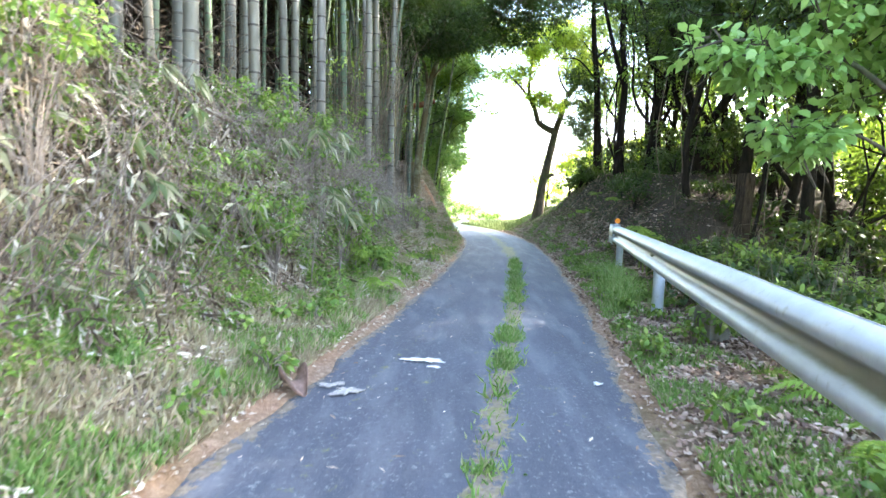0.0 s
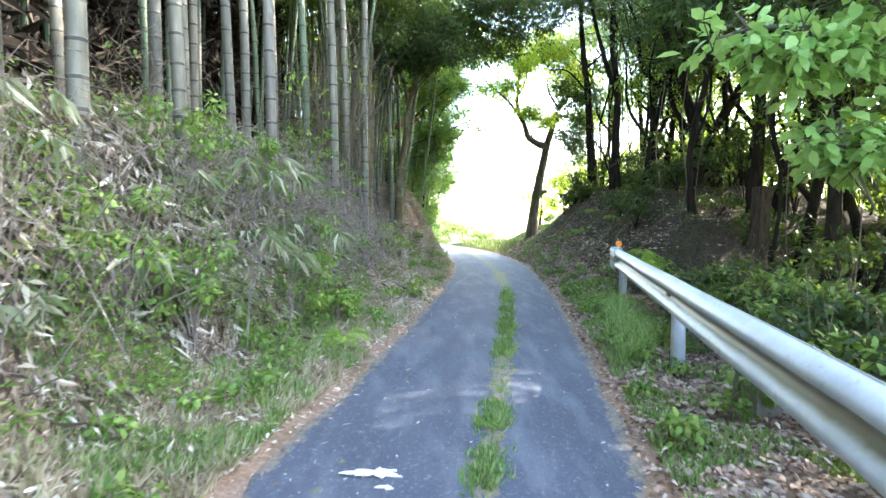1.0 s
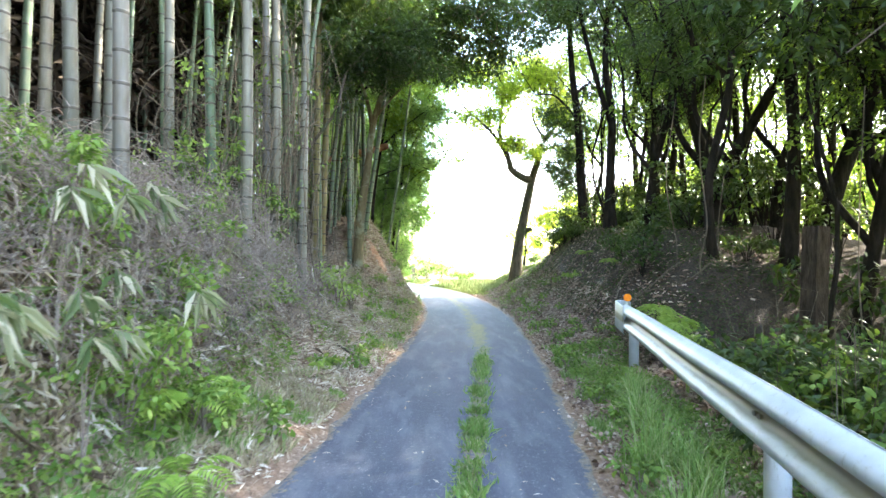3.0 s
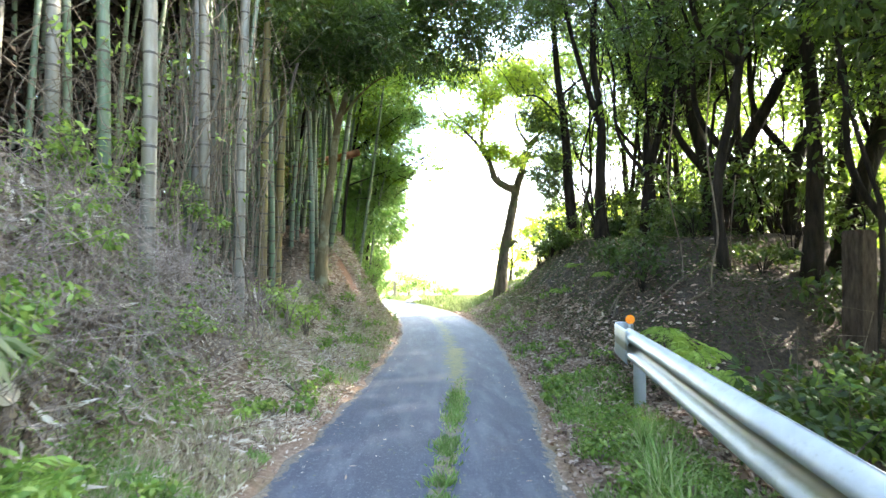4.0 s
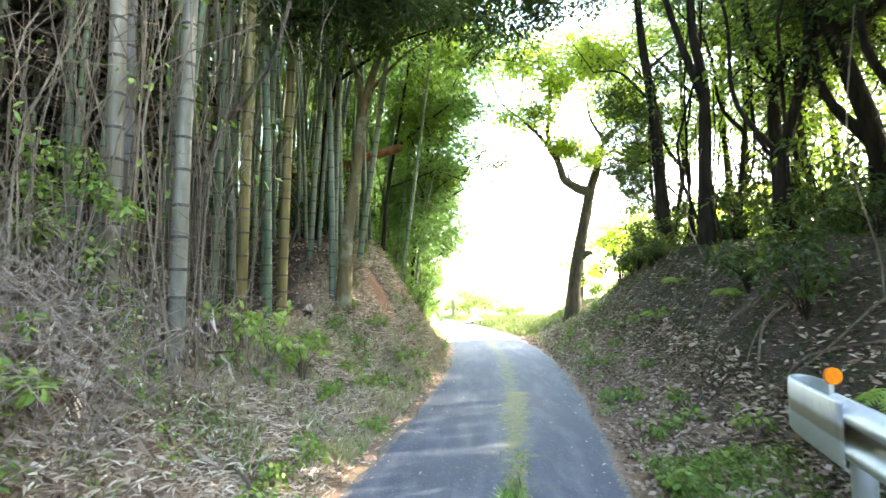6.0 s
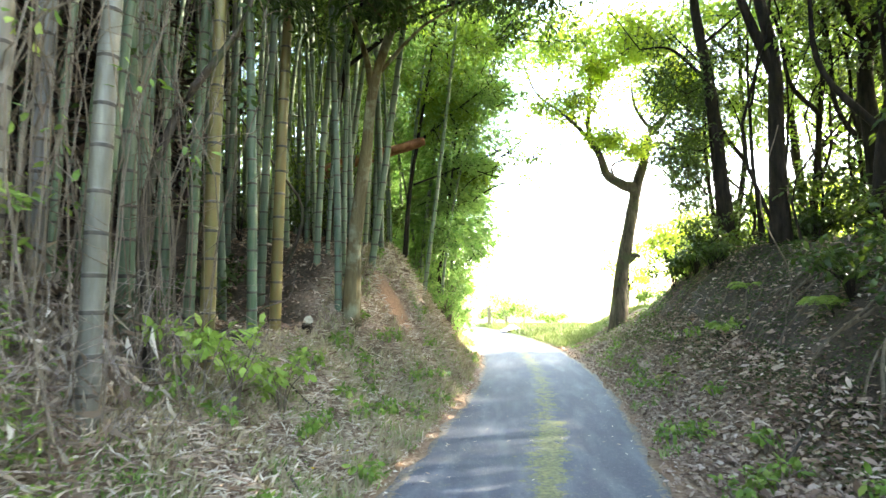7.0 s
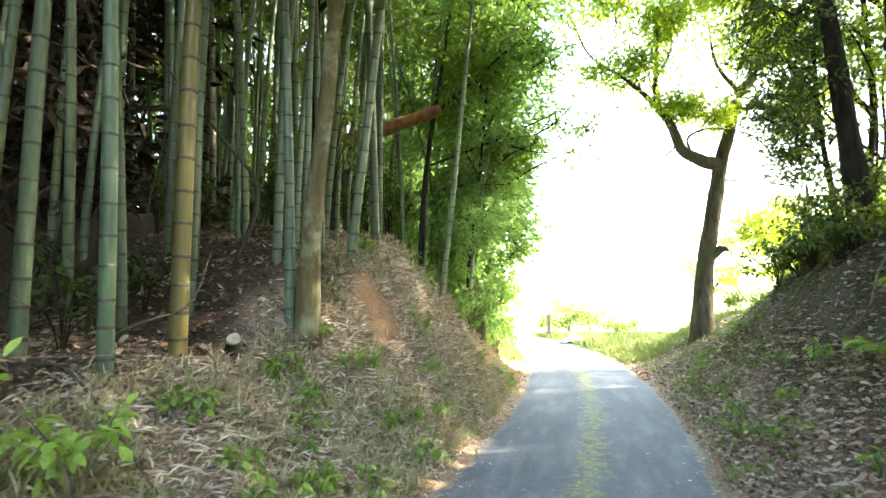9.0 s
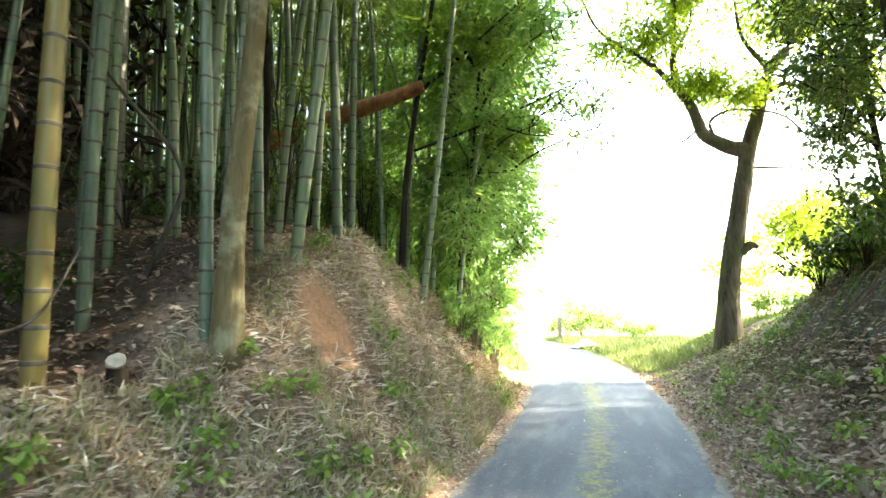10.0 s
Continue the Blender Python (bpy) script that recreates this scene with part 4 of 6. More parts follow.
tree("leafy_tree", -0.6, 21.6, [(0.1, 0, 1.0), (0.3, 0.1, 2.2), (0.5, 0.2, 3.6), (0.5, 0.2, 5.6)], 0.07,
     [([(0.2, 0, 1.6), (0.8, 0.3, 2.2), (1.4, 0.4, 2.6)], 0.03), ([(0.4, 0.1, 2.8), (1.1, -0.2, 3.6), (1.9, -0.3, 4.0), (2.6, -0.3, 4.7)], 0.03), ([(0.3, 0.1, 2.2), (1.2, -0.6, 2.9), (2.2, -0.7, 3.3), (2.9, -0.8, 3.4)], 0.022)], M_BARK_DARK, M_BAMBOO_FRESH,
     [((0.9, 0.3, 3.2), (0.8, 1.2, 1.2), 64, 0.32, 70), ((1.0, 0.5, 1.9), (0.6, 0.9, 0.6), 26, 0.28, 60), ((0.5, 0.2, 5.4), (1.0, 1.3, 1.2), 60, 0.36, 70), ((0.4, -1.2, 2.4), (0.5, 1.0, 1.6), 40, 0.3, 60), ((0.5, 0.6, 0.9), (0.4, 1.6, 0.6), 40, 0.26, 60), ((2.3, -0.5, 3.8), (0.8, 0.5, 0.7), 16, 0.28, 12)],
     "mid-green leafy tree bulging out at the grove's end", (0.1, 0.036))
tree("maple_tree", -0.35, 20.4, [(0.1, 0, 1.2), (0.3, 0, 2.6), (0.5, 0, 4.4)], 0.045, [([(0.25, 0, 2.3), (0.8, -0.1, 2.95), (1.4, -0.1, 3.2)], 0.02), ([(0.4, 0, 3.4), (0.9, 0, 4.3), (1.5, 0, 4.7)], 0.02)], M_BARK_DARK, M_LEAF_BRIGHT,
     [((0.9, -0.1, 3.25), (0.75, 0.6, 0.12), 26, 0.22, 46), ((0.7, 0, 2.4), (0.5, 0.5, 0.1), 12, 0.2, 40), ((1.2, 0.1, 4.9), (1.0, 0.9, 0.3), 36, 0.26, 46)], "young maple with flat tiers of fresh green leaves", (0.07, 0.06))

# broad-leaved tree beyond the guardrail, its boughs hanging over it
tree("broad_leaved_tree", 4.6, 5.0, [(-0.1, 0.1, 1.5), (-0.25, 0.2, 2.6), (-0.3, 0.3, 4.0), (-0.2, 0.4, 6.0)], 0.08,
     [([(-0.2, 0.2, 2.5), (-1.0, 0.2, 3.0), (-1.9, 0.2, 3.1), (-2.4, 0.0, 2.95)], 0.03), ([(-0.2, 0.2, 2.0), (-0.7, 0.3, 2.3), (-1.4, 0.3, 2.35)], 0.025)], M_BARK_OAK, M_LEAF_BRIGHT,
     [((-1.6, 0.2, 2.95), (0.8, 0.45, 0.34), 38, 0.2, 24), ((-1.1, 0.3, 2.25), (0.55, 0.4, 0.25), 20, 0.2, 26), ((-0.9, 0.0, 3.5), (0.9, 0.6, 0.4), 34, 0.22, 26), ((0.0, 0.4, 3.2), (1.1, 0.9, 0.7), 44, 0.28, 30)],
     "broad-leaved tree with bright young leaves over the guardrail", (0.14, 0.075))

# sunlit trees across the meadow
for x, y, s in ((9.5, 27.0, 0.75), (8.0, 31.5, 0.8), (11.0, 29, 0.9), (10.5, 36, 1.0), (14.5, 33, 1.1), (19, 38, 1.2), (8.2, 44, 0.9), (24, 30, 1.1), (13, 25.5, 0.8), (16, 21, 0.9), (20, 14, 1.0), (15, 9, 0.9)):
    tree("meadow_tree", x, y, [(0.1, 0, 1.5 * s), (0.2, 0, 3 * s), (0.1, 0, 6 * s)], 0.14 * s, [([(0.2, 0, 2 * s), (1.2 * s, 0.2, 3.4 * s)], 0.06), ([(0.15, 0, 2.4 * s), (-1.2 * s, 0.2, 3.7 * s)], 0.06)],
         M_BARK_DARK, M_LEAF_YELLOW, [((0, 0, 4.3 * s), (2.4 * s, 2.2 * s, 2.0 * s), 44, 0.6 * s, 60), ((0.4, 0, 2.2 * s), (1.8 * s, 1.6 * s, 0.8 * s), 18, 0.5 * s, 50)],
         "sunlit yellow-green tree at the meadow's edge", (0.16, 0.08), group="meadow trees")


# ---- undergrowth ----
def scatter(n, y0, y1, d0, d1, side, r=rng):
    y = r.uniform(y0, y1, n)
    d = r.uniform(d0, d1, n)
    x = cx(y) + side * (HALF + d)
    return x, y, land(x, y), d


def litter(n, y0, y1, d0, d1, side, name, label, mat=M_LITTER):
    x, y, z, d = scatter(n, y0, y1, d0, d1, side)
    k = (side > 0) | (((y - 16.3) / 0.34) ** 2 + ((d - 1.1) / 0.3) ** 2 > rng.uniform(0.3, 1.1, n))
    k &= rng.uniform(0, 1, n) < np.clip(0.12 + d / 0.4, 0, 1)
    x, y, z, d = x[k], y[k], z[k], d[k]
    n = len(x)
    p = np.stack([x, y, z + rng.uniform(0.004, 0.035, n)], 1)
    a = np.stack([rng.normal(0, 1, n), rng.normal(0, 1, n), rng.normal(0.05, 0.28, n)], 1)
    up = rng.normal(0, 0.45, (n, 3)) + np.array([0, 0, 1])
    grow = np.clip(0.6 + d, 0.6, 1.15) * knots(y, (3, 0.6), (7, 1.0))
    if mat is M_LITTER_BROWN:
        ob = broad_ob(name, mat, p, a, up, rng.uniform(0.035, 0.095, n) * grow, rng.uniform(0.018, 0.045, n))
    else:
        ob = leaves_ob(name, mat, p, a, up, rng.uniform(0.04, 0.14, n) * grow, rng.uniform(0.01, 0.028, n), fold=0.15, droop=0.12)
    stuff(ob, label, "leaf litter")


litter(14000, 9.5, 17.5, 0.1, 1.6, -1, "leaf_litter", "pale fallen bamboo leaves below the grove")
litter(50000, 0.5, 22, 0.0, 1.9, -1, "leaf_litter", "pale brown fallen bamboo leaves on the bank")
litter(12000, 11, 22, 1.7, 4.2, -1, "leaf_litter", "scattered brown leaves on the dark grove floor", M_LITTER_BROWN)
litter(2500, 11, 22, 1.9, 3.6, 1, "leaf_litter", "scattered brown leaves on the dark ridge", M_LITTER_BROWN)
litter(7000, 0.5, 24, 1.3, 2.2, 1, "leaf_litter", "sparse brown leaves on the ridge face", M_LITTER_BROWN)
litter(50000, 0.5, 24, 0.0, 1.45, 1, "leaf_litter", "brown fallen leaves on the verge and ridge", M_LITTER_BROWN)


def make_lane_leaves():
    n = 520
    y = rng.uniform(0.5, 24, n)
    u = np.where(rng.uniform(0, 1, n) < 0.6, np.sign(rng.normal(0, 1, n)) * (1.03 - np.abs(rng.normal(0, 0.14, n))), rng.uniform(-1, 1, n))
    p = np.stack([cx(y) + u * HALF, y, 0.035 * (1 - u ** 2) + 0.012], 1)
    a = np.stack([rng.normal(0, 1, n), rng.normal(0, 1, n), rng.normal(0, 0.06, n)], 1)
    stuff(leaves_ob("lane_leaves", M_LITTER, p, a, rng.normal(0, 0.12, (n, 3)) + np.array([0, 0, 1]), rng.uniform(0.02, 0.075, n), rng.uniform(0.007, 0.02, n), fold=0.1, droop=0.03), "fallen leaves lying on the asphalt", "leaf litter")


make_lane_leaves()


def grass(n, y0, y1, d0, d1, side, height, name, label, keep=0.1, s=1.3, mat=None):
    x, y, z, d = scatter(n, y0, y1, d0, d1, side)
    k = (wobble(x * s, y * s, 1.7) > keep) & ((side > 0) | (((y - 16.3) / 0.34) ** 2 + ((d - 1.1) / 0.3) ** 2 > 0.9))
    x, y, z = x[k], y[k], z[k]
    m = len(x)
    p = np.stack([x, y, z - 0.01], 1)
    a = np.stack([rng.normal(0, 0.45, m), rng.normal(0, 0.45, m), np.ones(m)], 1)
    stuff(leaves_ob(name, mat or M_GRASS, p, a, rng.normal(0, 1, (m, 3)), rng.uniform(0.5, 1.2, m) * height, rng.uniform(0.004, 0.009, m), fold=0.1, droop=0.35), label, "grass")


grass(70000, 0.8, 9, 0.15, 1.45, -1, 0.09, "verge_grass", "fresh green grass on the verge below the bank", 0.1)
grass(36000, 0.8, 9.5, 0.12, 1.7, -1, 0.1, "straw_grass", "dry straw-coloured grass on the verge", -0.35, 1.1, M_STRAW)
grass(7000, 9, 20, 0.1, 1.4, -1, 0.11, "verge_grass", "sparse green grass among the fallen leaves", 0.35)
grass(20000, 0.8, 6, 0.15, 1.3, 1, 0.08, "verge_grass", "thin green grass in front of the guardrail", -0.05)
grass(10000, 6, 11.5, 0.15, 1.2, 1, 0.1, "verge_grass", "lush green grass in front of the guardrail", -0.15)
grass(30000, 11.3, 22, 0.15, 1.8, -1, 0.12, "straw_grass", "dry straw-coloured grass on the bank", -0.25, 1.3, M_STRAW)
grass(6000, 11, 17.5, 0.15, 1.6, -1, 0.09, "verge_grass", "low green grass at the bank's foot", 0.1)
grass(5000, 11.5, 20, 0.1, 1.2, 1, 0.1, "verge_grass", "sparse grass among the leaves below the ridge", 0.5)
grass(26000, 24, 34, 0.1, 5, 1, 0.2, "meadow_grass", "sunlit meadow grass at the bend", -0.5, 1.3, M_MEADOW)
grass(9000, 24, 34, 0.1, 4, -1, 0.2, "meadow_grass", "sunlit meadow grass beyond the grove", -0.5, 1.3, M_MEADOW)


def ground_ivy(n, y0, y1, d0, d1, side, keep, label, mat):
    x, y, z, d = scatter(n, y0, y1, d0, d1, side)
    k = wobble(x * 1.4, y * 1.2, 1.8) + 0.2 * rng.normal(0, 1, n) > keep
    x, y, z = x[k], y[k], z[k]
    m = len(x)
    p = np.stack([x, y, z + rng.uniform(0.01, 0.09, m)], 1)
    a = np.stack([rng.normal(0, 1, m), rng.normal(0, 1, m), rng.normal(0.1, 0.3, m)], 1)
    stuff(leaves_ob("ground_ivy", mat, p, a, rng.normal(0, 0.3, (m, 3)) + np.array([0, 0, 1]), rng.uniform(0.022, 0.055, m), rng.uniform(0.014, 0.034, m)), label, "ground cover")


ground_ivy(16000, 6.5, 11.8, 0.25, 1.2, 1, -0.05, "low leafy green weeds in front of the guardrail", M_SHRUB)
ground_ivy(14000, 18.5, 26, 0.3, 2.6, 1, 0.0, "green ground ivy below the oak", M_SHRUB)
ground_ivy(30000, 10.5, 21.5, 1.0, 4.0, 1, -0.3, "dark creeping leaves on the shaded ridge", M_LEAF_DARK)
ground_ivy(5000, 11, 23, 0.1, 1.7, -1, 0.35, "low green weeds on the leafy bank", M_SHRUB)
ground_ivy(7000, 1, 8, 0.4, 1.3, -1, 0.2, "low leafy weeds on the verge", M_SHRUB)


def make_middle_grass():
    n = 14000
    y = rng.uniform(0.5, 19, n)
    k = (wobble(y * 0.9, y * 1.4, 1.6) + 0.45 * np.sin(y * 1.9) > knots(y, (3, 0.45), (5, 0.1), (7, -0.2), (10, 0.0), (11.5, 0.5), (12.4, 2.5), (19, 3.0))) | (rng.uniform(0, 1, n) < 0.1 * (y < 12))
    y = y[k]
    m = len(y)
    x = cx(y) + 0.2 + rng.normal(0, 0.055, m)
    p = np.stack([x, y, np.full(m, 0.02)], 1)
    a = np.stack([rng.normal(0, 0.6, m), rng.normal(0, 0.6, m), np.ones(m)], 1)
    stuff(leaves_ob("middle_grass", M_GRASS, p, a, rng.normal(0, 1, (m, 3)), rng.uniform(0.03, 0.085, m) * (1 + 0.6 * np.clip(np.sin(y * 4.1) + np.sin(y * 9.7 + 1), 0, 1)), rng.uniform(0.005, 0.012, m), fold=0.1, droop=0.3), "strip of grass growing along the lane's middle", "grass")


make_middle_grass()


def make_bank_brush():
    # dead, drooping dwarf bamboo leaves
    n = 54000
    x, y, z, d = scatter(n, -2, 11.8, 0.75, 2.6, -1)
    k = (wobble(x, z * 1.5 + y, 1.9) > knots(y, (4, -0.2), (7, -0.5))) & (d > knots(y, (0, 1.0), (6, 1.0), (8, 1.3), (12, 1.5)) + 0.22 * rng.normal(0, 1, n))
    x, y, z, d = x[k], y[k], z[k], d[k]
    n = len(x)
    fine = knots(y, (3, 0.62), (7, 1.0))
    h = rng.uniform(0, 1, n) ** 1.3 * np.clip((d - 0.9) / 0.7, 0.1, 1) * (knots(y, (3.2, 1.5), (5.2, 0.65), (9, 0.55)) + 0.3 * wobble(y, x, 1.1))
    p = np.stack([x, y, z + h + 0.04], 1)
    a = np.stack([rng.normal(0.3, 0.5, n), rng.normal(0, 0.5, n), rng.normal(-0.9, 0.5, n)], 1)
    big = rng.uniform(0, 1, n) < 0.42
    stuff(leaves_ob("dry_brush", M_DRY, p, a, rng.normal(0, 1, (n, 3)), fine * np.where(big, rng.uniform(0.13, 0.26, n), rng.uniform(0.05, 0.14, n)), fine * np.where(big, rng.uniform(0.016, 0.034, n), rng.uniform(0.008, 0.018, n)), droop=0.3),
          "dry drooping dwarf bamboo leaves covering the bank", "brush")
    # stems
    chunks = []
    n = 2700
    x, y, z, d = scatter(n, -2, 12.4, 1.15, 2.5, -1)
    y[1900:] = rng.uniform(7.2, 10.4, n - 1900)
    x = cx(y) - HALF - d
    z = land(x, y)
    for i in range(n):
        b = np.array([x[i], y[i], z[i] - 0.05])
        k = np.array([rng.normal(0.2, 0.3), rng.normal(0, 0.35), rng.uniform(0.15, 0.75) * (1.7 if y[i] < 4.5 else 1)])
        e = b + k * 1.0
        t = e + np.array([rng.normal(0.15, 0.2), rng.normal(0, 0.25), rng.uniform(-0.5, 0.05)])
        q = rng.uniform(0.5, 1.1)
        chunks.append(tube([b, b + k * 0.6 + rng.normal(0, 0.03, 3), e, t], [0.005 * q, 0.0045 * q, 0.0035 * q, 0.002 * q], 3))
    for i in range(1300):
        y1, d1 = rng.uniform(6.0, 10.2), rng.uniform(1.35, 2.5)
        x1 = float(cx(y1)) - HALF - d1
        b = np.array([x1, y1, float(land(x1, y1)) + rng.uniform(0.0, 0.4)])
        a, ln = rng.uniform(0, 6.28), rng.uniform(0.5, 1.4)
        k = np.array([math.cos(a) * 0.7, math.sin(a), 0.0]) * ln
        arch = rng.uniform(0.05, 0.5)
        q = smooth_path([b, b + k * 0.35 + [0, 0, arch], b + k * 0.7 + [0, 0, arch * rng.uniform(0.5, 1.3)], b + k + [0, 0, rng.uniform(-0.25, 0.4)]] + rng.normal(0, 0.09, (4, 3)), 9)
        chunks.append(tube(q, np.linspace(1, 0.4, 9) * rng.uniform(0.002, 0.0055), 4))
    v, f = join_arrays(chunks)
    stuff(mesh_ob("dry_stems", v, f, M_TWIG), "tangled grey dead stems on the bank", "brush")
    # fans of green and bleached dwarf bamboo leaves
    m = 420
    x, y, z, d = scatter(m, -1, 9.6, 1.1, 2.5, -1)
    hh = rng.uniform(0.15, 0.7, m)
    P, A = [], []
    for i in range(m):
        c = np.array([x[i], y[i], z[i] + hh[i]])
        az = rng.uniform(-1.3, 1.3)
        for j in range(int(rng.integers(4, 8))):
            q = az + (j - 2.5) * 0.42 + rng.normal(0, 0.15)
            P.append(c + rng.normal(0, 0.015, 3))
            A.append((math.cos(q), math.sin(q), rng.uniform(-1.2, 0.2)))
    n = len(P)
    stuff(leaves_ob("dwarf_bamboo", M_DWARF, P, A, rng.normal(0, 0.5, (n, 3)) + np.array([0, 0, 1]), rng.uniform(0.09, 0.24, n), rng.uniform(0.016, 0.034, n), droop=0.3), "green and bleached dwarf bamboo on the bank", "dwarf bamboo")
    # creeping green leaves through the dry brush
    n = 54000
    x, y, z, d = scatter(n, -1, 11, 0.85, 2.6, -1)
    k = wobble(x * 1.3 + z, y * 1.2, 1.6) + 0.25 * rng.normal(0, 1, n) > 0.2
    x, y, z, d = x[k], y[k], z[k], d[k]
    n = len(x)
    p = np.stack([x, y, z + 0.05 + rng.uniform(0.1, 0.75, n) * np.clip((d - 0.75) / 0.6, 0.2, 1)], 1)
    a = np.stack([rng.normal(0.5, 0.7, n), rng.normal(0, 0.8, n), rng.normal(-0.1, 0.5, n)], 1)
    stuff(leaves_ob("creeper", M_SHRUB, p, a, rng.normal(0, 0.5, (n, 3)) + np.array([0, 0, 1]), rng.uniform(0.03, 0.075, n), rng.uniform(0.015, 0.03, n)), "green creeper leaves among the dry brush", "creeper")


make_bank_brush()


def shrub(x, y, h, spread, clumps, per, leaf, mat, name, label, lift=0.0, category="shrub", group="", stem=M_TWIG):
    z = float(land(x, y)) + lift
    ob = thing(name, x, y, z, label, category, group)
    r = np.random.default_rng(int(abs(x * 131 + y * 57)) + 11)
    cs, chunks = [], []
    for i in range(clumps):
        a = r.uniform(0, 2 * math.pi)
        q = spread * math.sqrt(r.uniform(0.02, 1))
        e = np.array([math.cos(a) * q, math.sin(a) * q, h * r.uniform(0.45, 1.05)])
        chunks.append(tube(smooth_path([(0, 0, -0.1 - lift), e * np.array([0.3, 0.3, 0.55]), e], 6), [0.009, 0.008, 0.007, 0.006, 0.005, 0.003], 4))
        cs.append(e)
    v, f = join_arrays(chunks)
    mesh_ob("branchwork", v, f, stem, ob)["kind"] = "stuff"
    p, a = clump_leaves(cs, 0.45 * spread / math.sqrt(clumps / 6), per, r, 0.7)
    n = len(p)
    broad_ob("foliage", mat, p, a, r.normal(0, 0.5, (n, 3)) + np.array([0, 0, 1]), r.uniform(0.7, 1.3, n) * leaf[0], r.uniform(0.7, 1.3, n) * leaf[1], ob)["kind"] = "stuff"
    return ob


GS = "bright green leafy shrub growing out of the dry bank"
for x, y, h, s in ((-1.85, 4.7, 1.0, 0.42), (-1.6, 5.2, 0.8, 0.3), (-1.25, 6.9, 0.75, 0.4), (-1.35, 7.9, 0.9, 0.4), (-2.0, 6.0, 1.2, 0.4), (-1.5, 8.7, 1.0, 0.4), (-2.4, 3.2, 1.3, 0.5), (-1.2, 9.6, 0.6, 0.35), (-1.7, 9.4, 1.5, 0.35), (-1.45, 10.6, 1.3, 0.35), (-0.9, 7.3, 0.35, 0.25), (-1.75, 7.1, 1.1, 0.35)):
    shrub(x, y, h, s, 18, 40, (0.065, 0.03), M_SHRUB, "green_shrub", GS, group="bank shrubs")
for x, y, h, s in ((-0.75, 12.4, 0.75, 0.35), (-0.6, 12.9, 0.55, 0.3), (-0.95, 12.0, 0.6, 0.3)):
    shrub(x, y, h * 0.9, s * 0.7, 10, 12, (0.095, 0.052), M_FERN, "sapling", "yellow-green broad-leaved sapling at the bank's foot", category="sapling", group="saplings", stem=M_VINE)
for i in range(40):
    y = rng.uniform(1.5, 11.5)
    d = rng.uniform(0.25, 0.9) if i % 4 else rng.uniform(0.2, 0.5)
    sd = -1 if i % 2 else 1
    x = float(cx(y)) + sd * (HALF + d)
    shrub(x, y, 0.16, 0.13, 6, 12, (0.06, 0.035), M_SHRUB, "weed", "small leafy green weed on the verge", category="weed", group="weeds")
for i in range(64):
    y = rng.uniform(11.5, 21.5)
    sd = -1 if i % 5 < 3 else 1
    x = float(cx(y)) + sd * (HALF + rng.uniform(0.2, 1.5))
    shrub(x, y, 0.17, 0.13, 6, 10, (0.07, 0.035), M_SHRUB, "weed", "small leafy green weed among fallen leaves", category="weed", group="weeds")
# at the foot of the leafy wall
for i in range(22):
    y = rng.uniform(18.6, 25)
    x = float(cx(y)) - HALF - rng.uniform(0.65, 1.6)
    shrub(x, y, rng.uniform(0.6, 1.3), 0.42, 14, 34, (0.09, 0.036), M_BAMBOO_FRESH, "leafy_shrub", "mid-green leafy shrub at the grove's edge", group="grove edge shrubs", stem=M_VINE)
# behind the guardrail
for i in range(40):
    y = rng.uniform(1.5, 9.4)
    x = rail_x(y) + rng.uniform(0.55, 2.6)
    shrub(x, y, rng.uniform(0.4, 0.95), 0.45, 14, 30, (0.1, 0.045), M_SHRUB if i % 2 and y < 9 else M_LEAF_DARK, "roadside_shrub", "tangled green shrub behind the guardrail", group="roadside shrubs", stem=M_VINE)
# ridge face
for i in range(20):
    y = rng.uniform(11.5, 21)
    x = float(cx(y)) + HALF + rng.uniform(1.9, 3.6)
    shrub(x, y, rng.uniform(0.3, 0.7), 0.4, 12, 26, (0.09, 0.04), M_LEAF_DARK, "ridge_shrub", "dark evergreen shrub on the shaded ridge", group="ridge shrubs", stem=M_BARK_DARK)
for i in range(60):
    y = rng.uniform(7.5, 21)
    x = float(cx(y)) + HALF + rng.uniform(3.0, 7.5)
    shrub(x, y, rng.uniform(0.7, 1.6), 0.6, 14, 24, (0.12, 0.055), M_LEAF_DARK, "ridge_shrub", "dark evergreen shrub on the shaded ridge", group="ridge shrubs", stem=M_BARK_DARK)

for x, y, h in ((4.85, 19.4, 0.9), (5.1, 20.0, 1.0), (4.7, 20.4, 0.7), (5.4, 19.3, 1.2), (5.0, 18.5, 0.8), (5.3, 20.8, 0.9)):
    shrub(x, y, h, 0.42, 14, 30, (0.08, 0.036), M_LEAF_DARK, "ridge_shrub", "dark evergreen shrub at the ridge's end", group="ridge shrubs", stem=M_BARK_DARK)


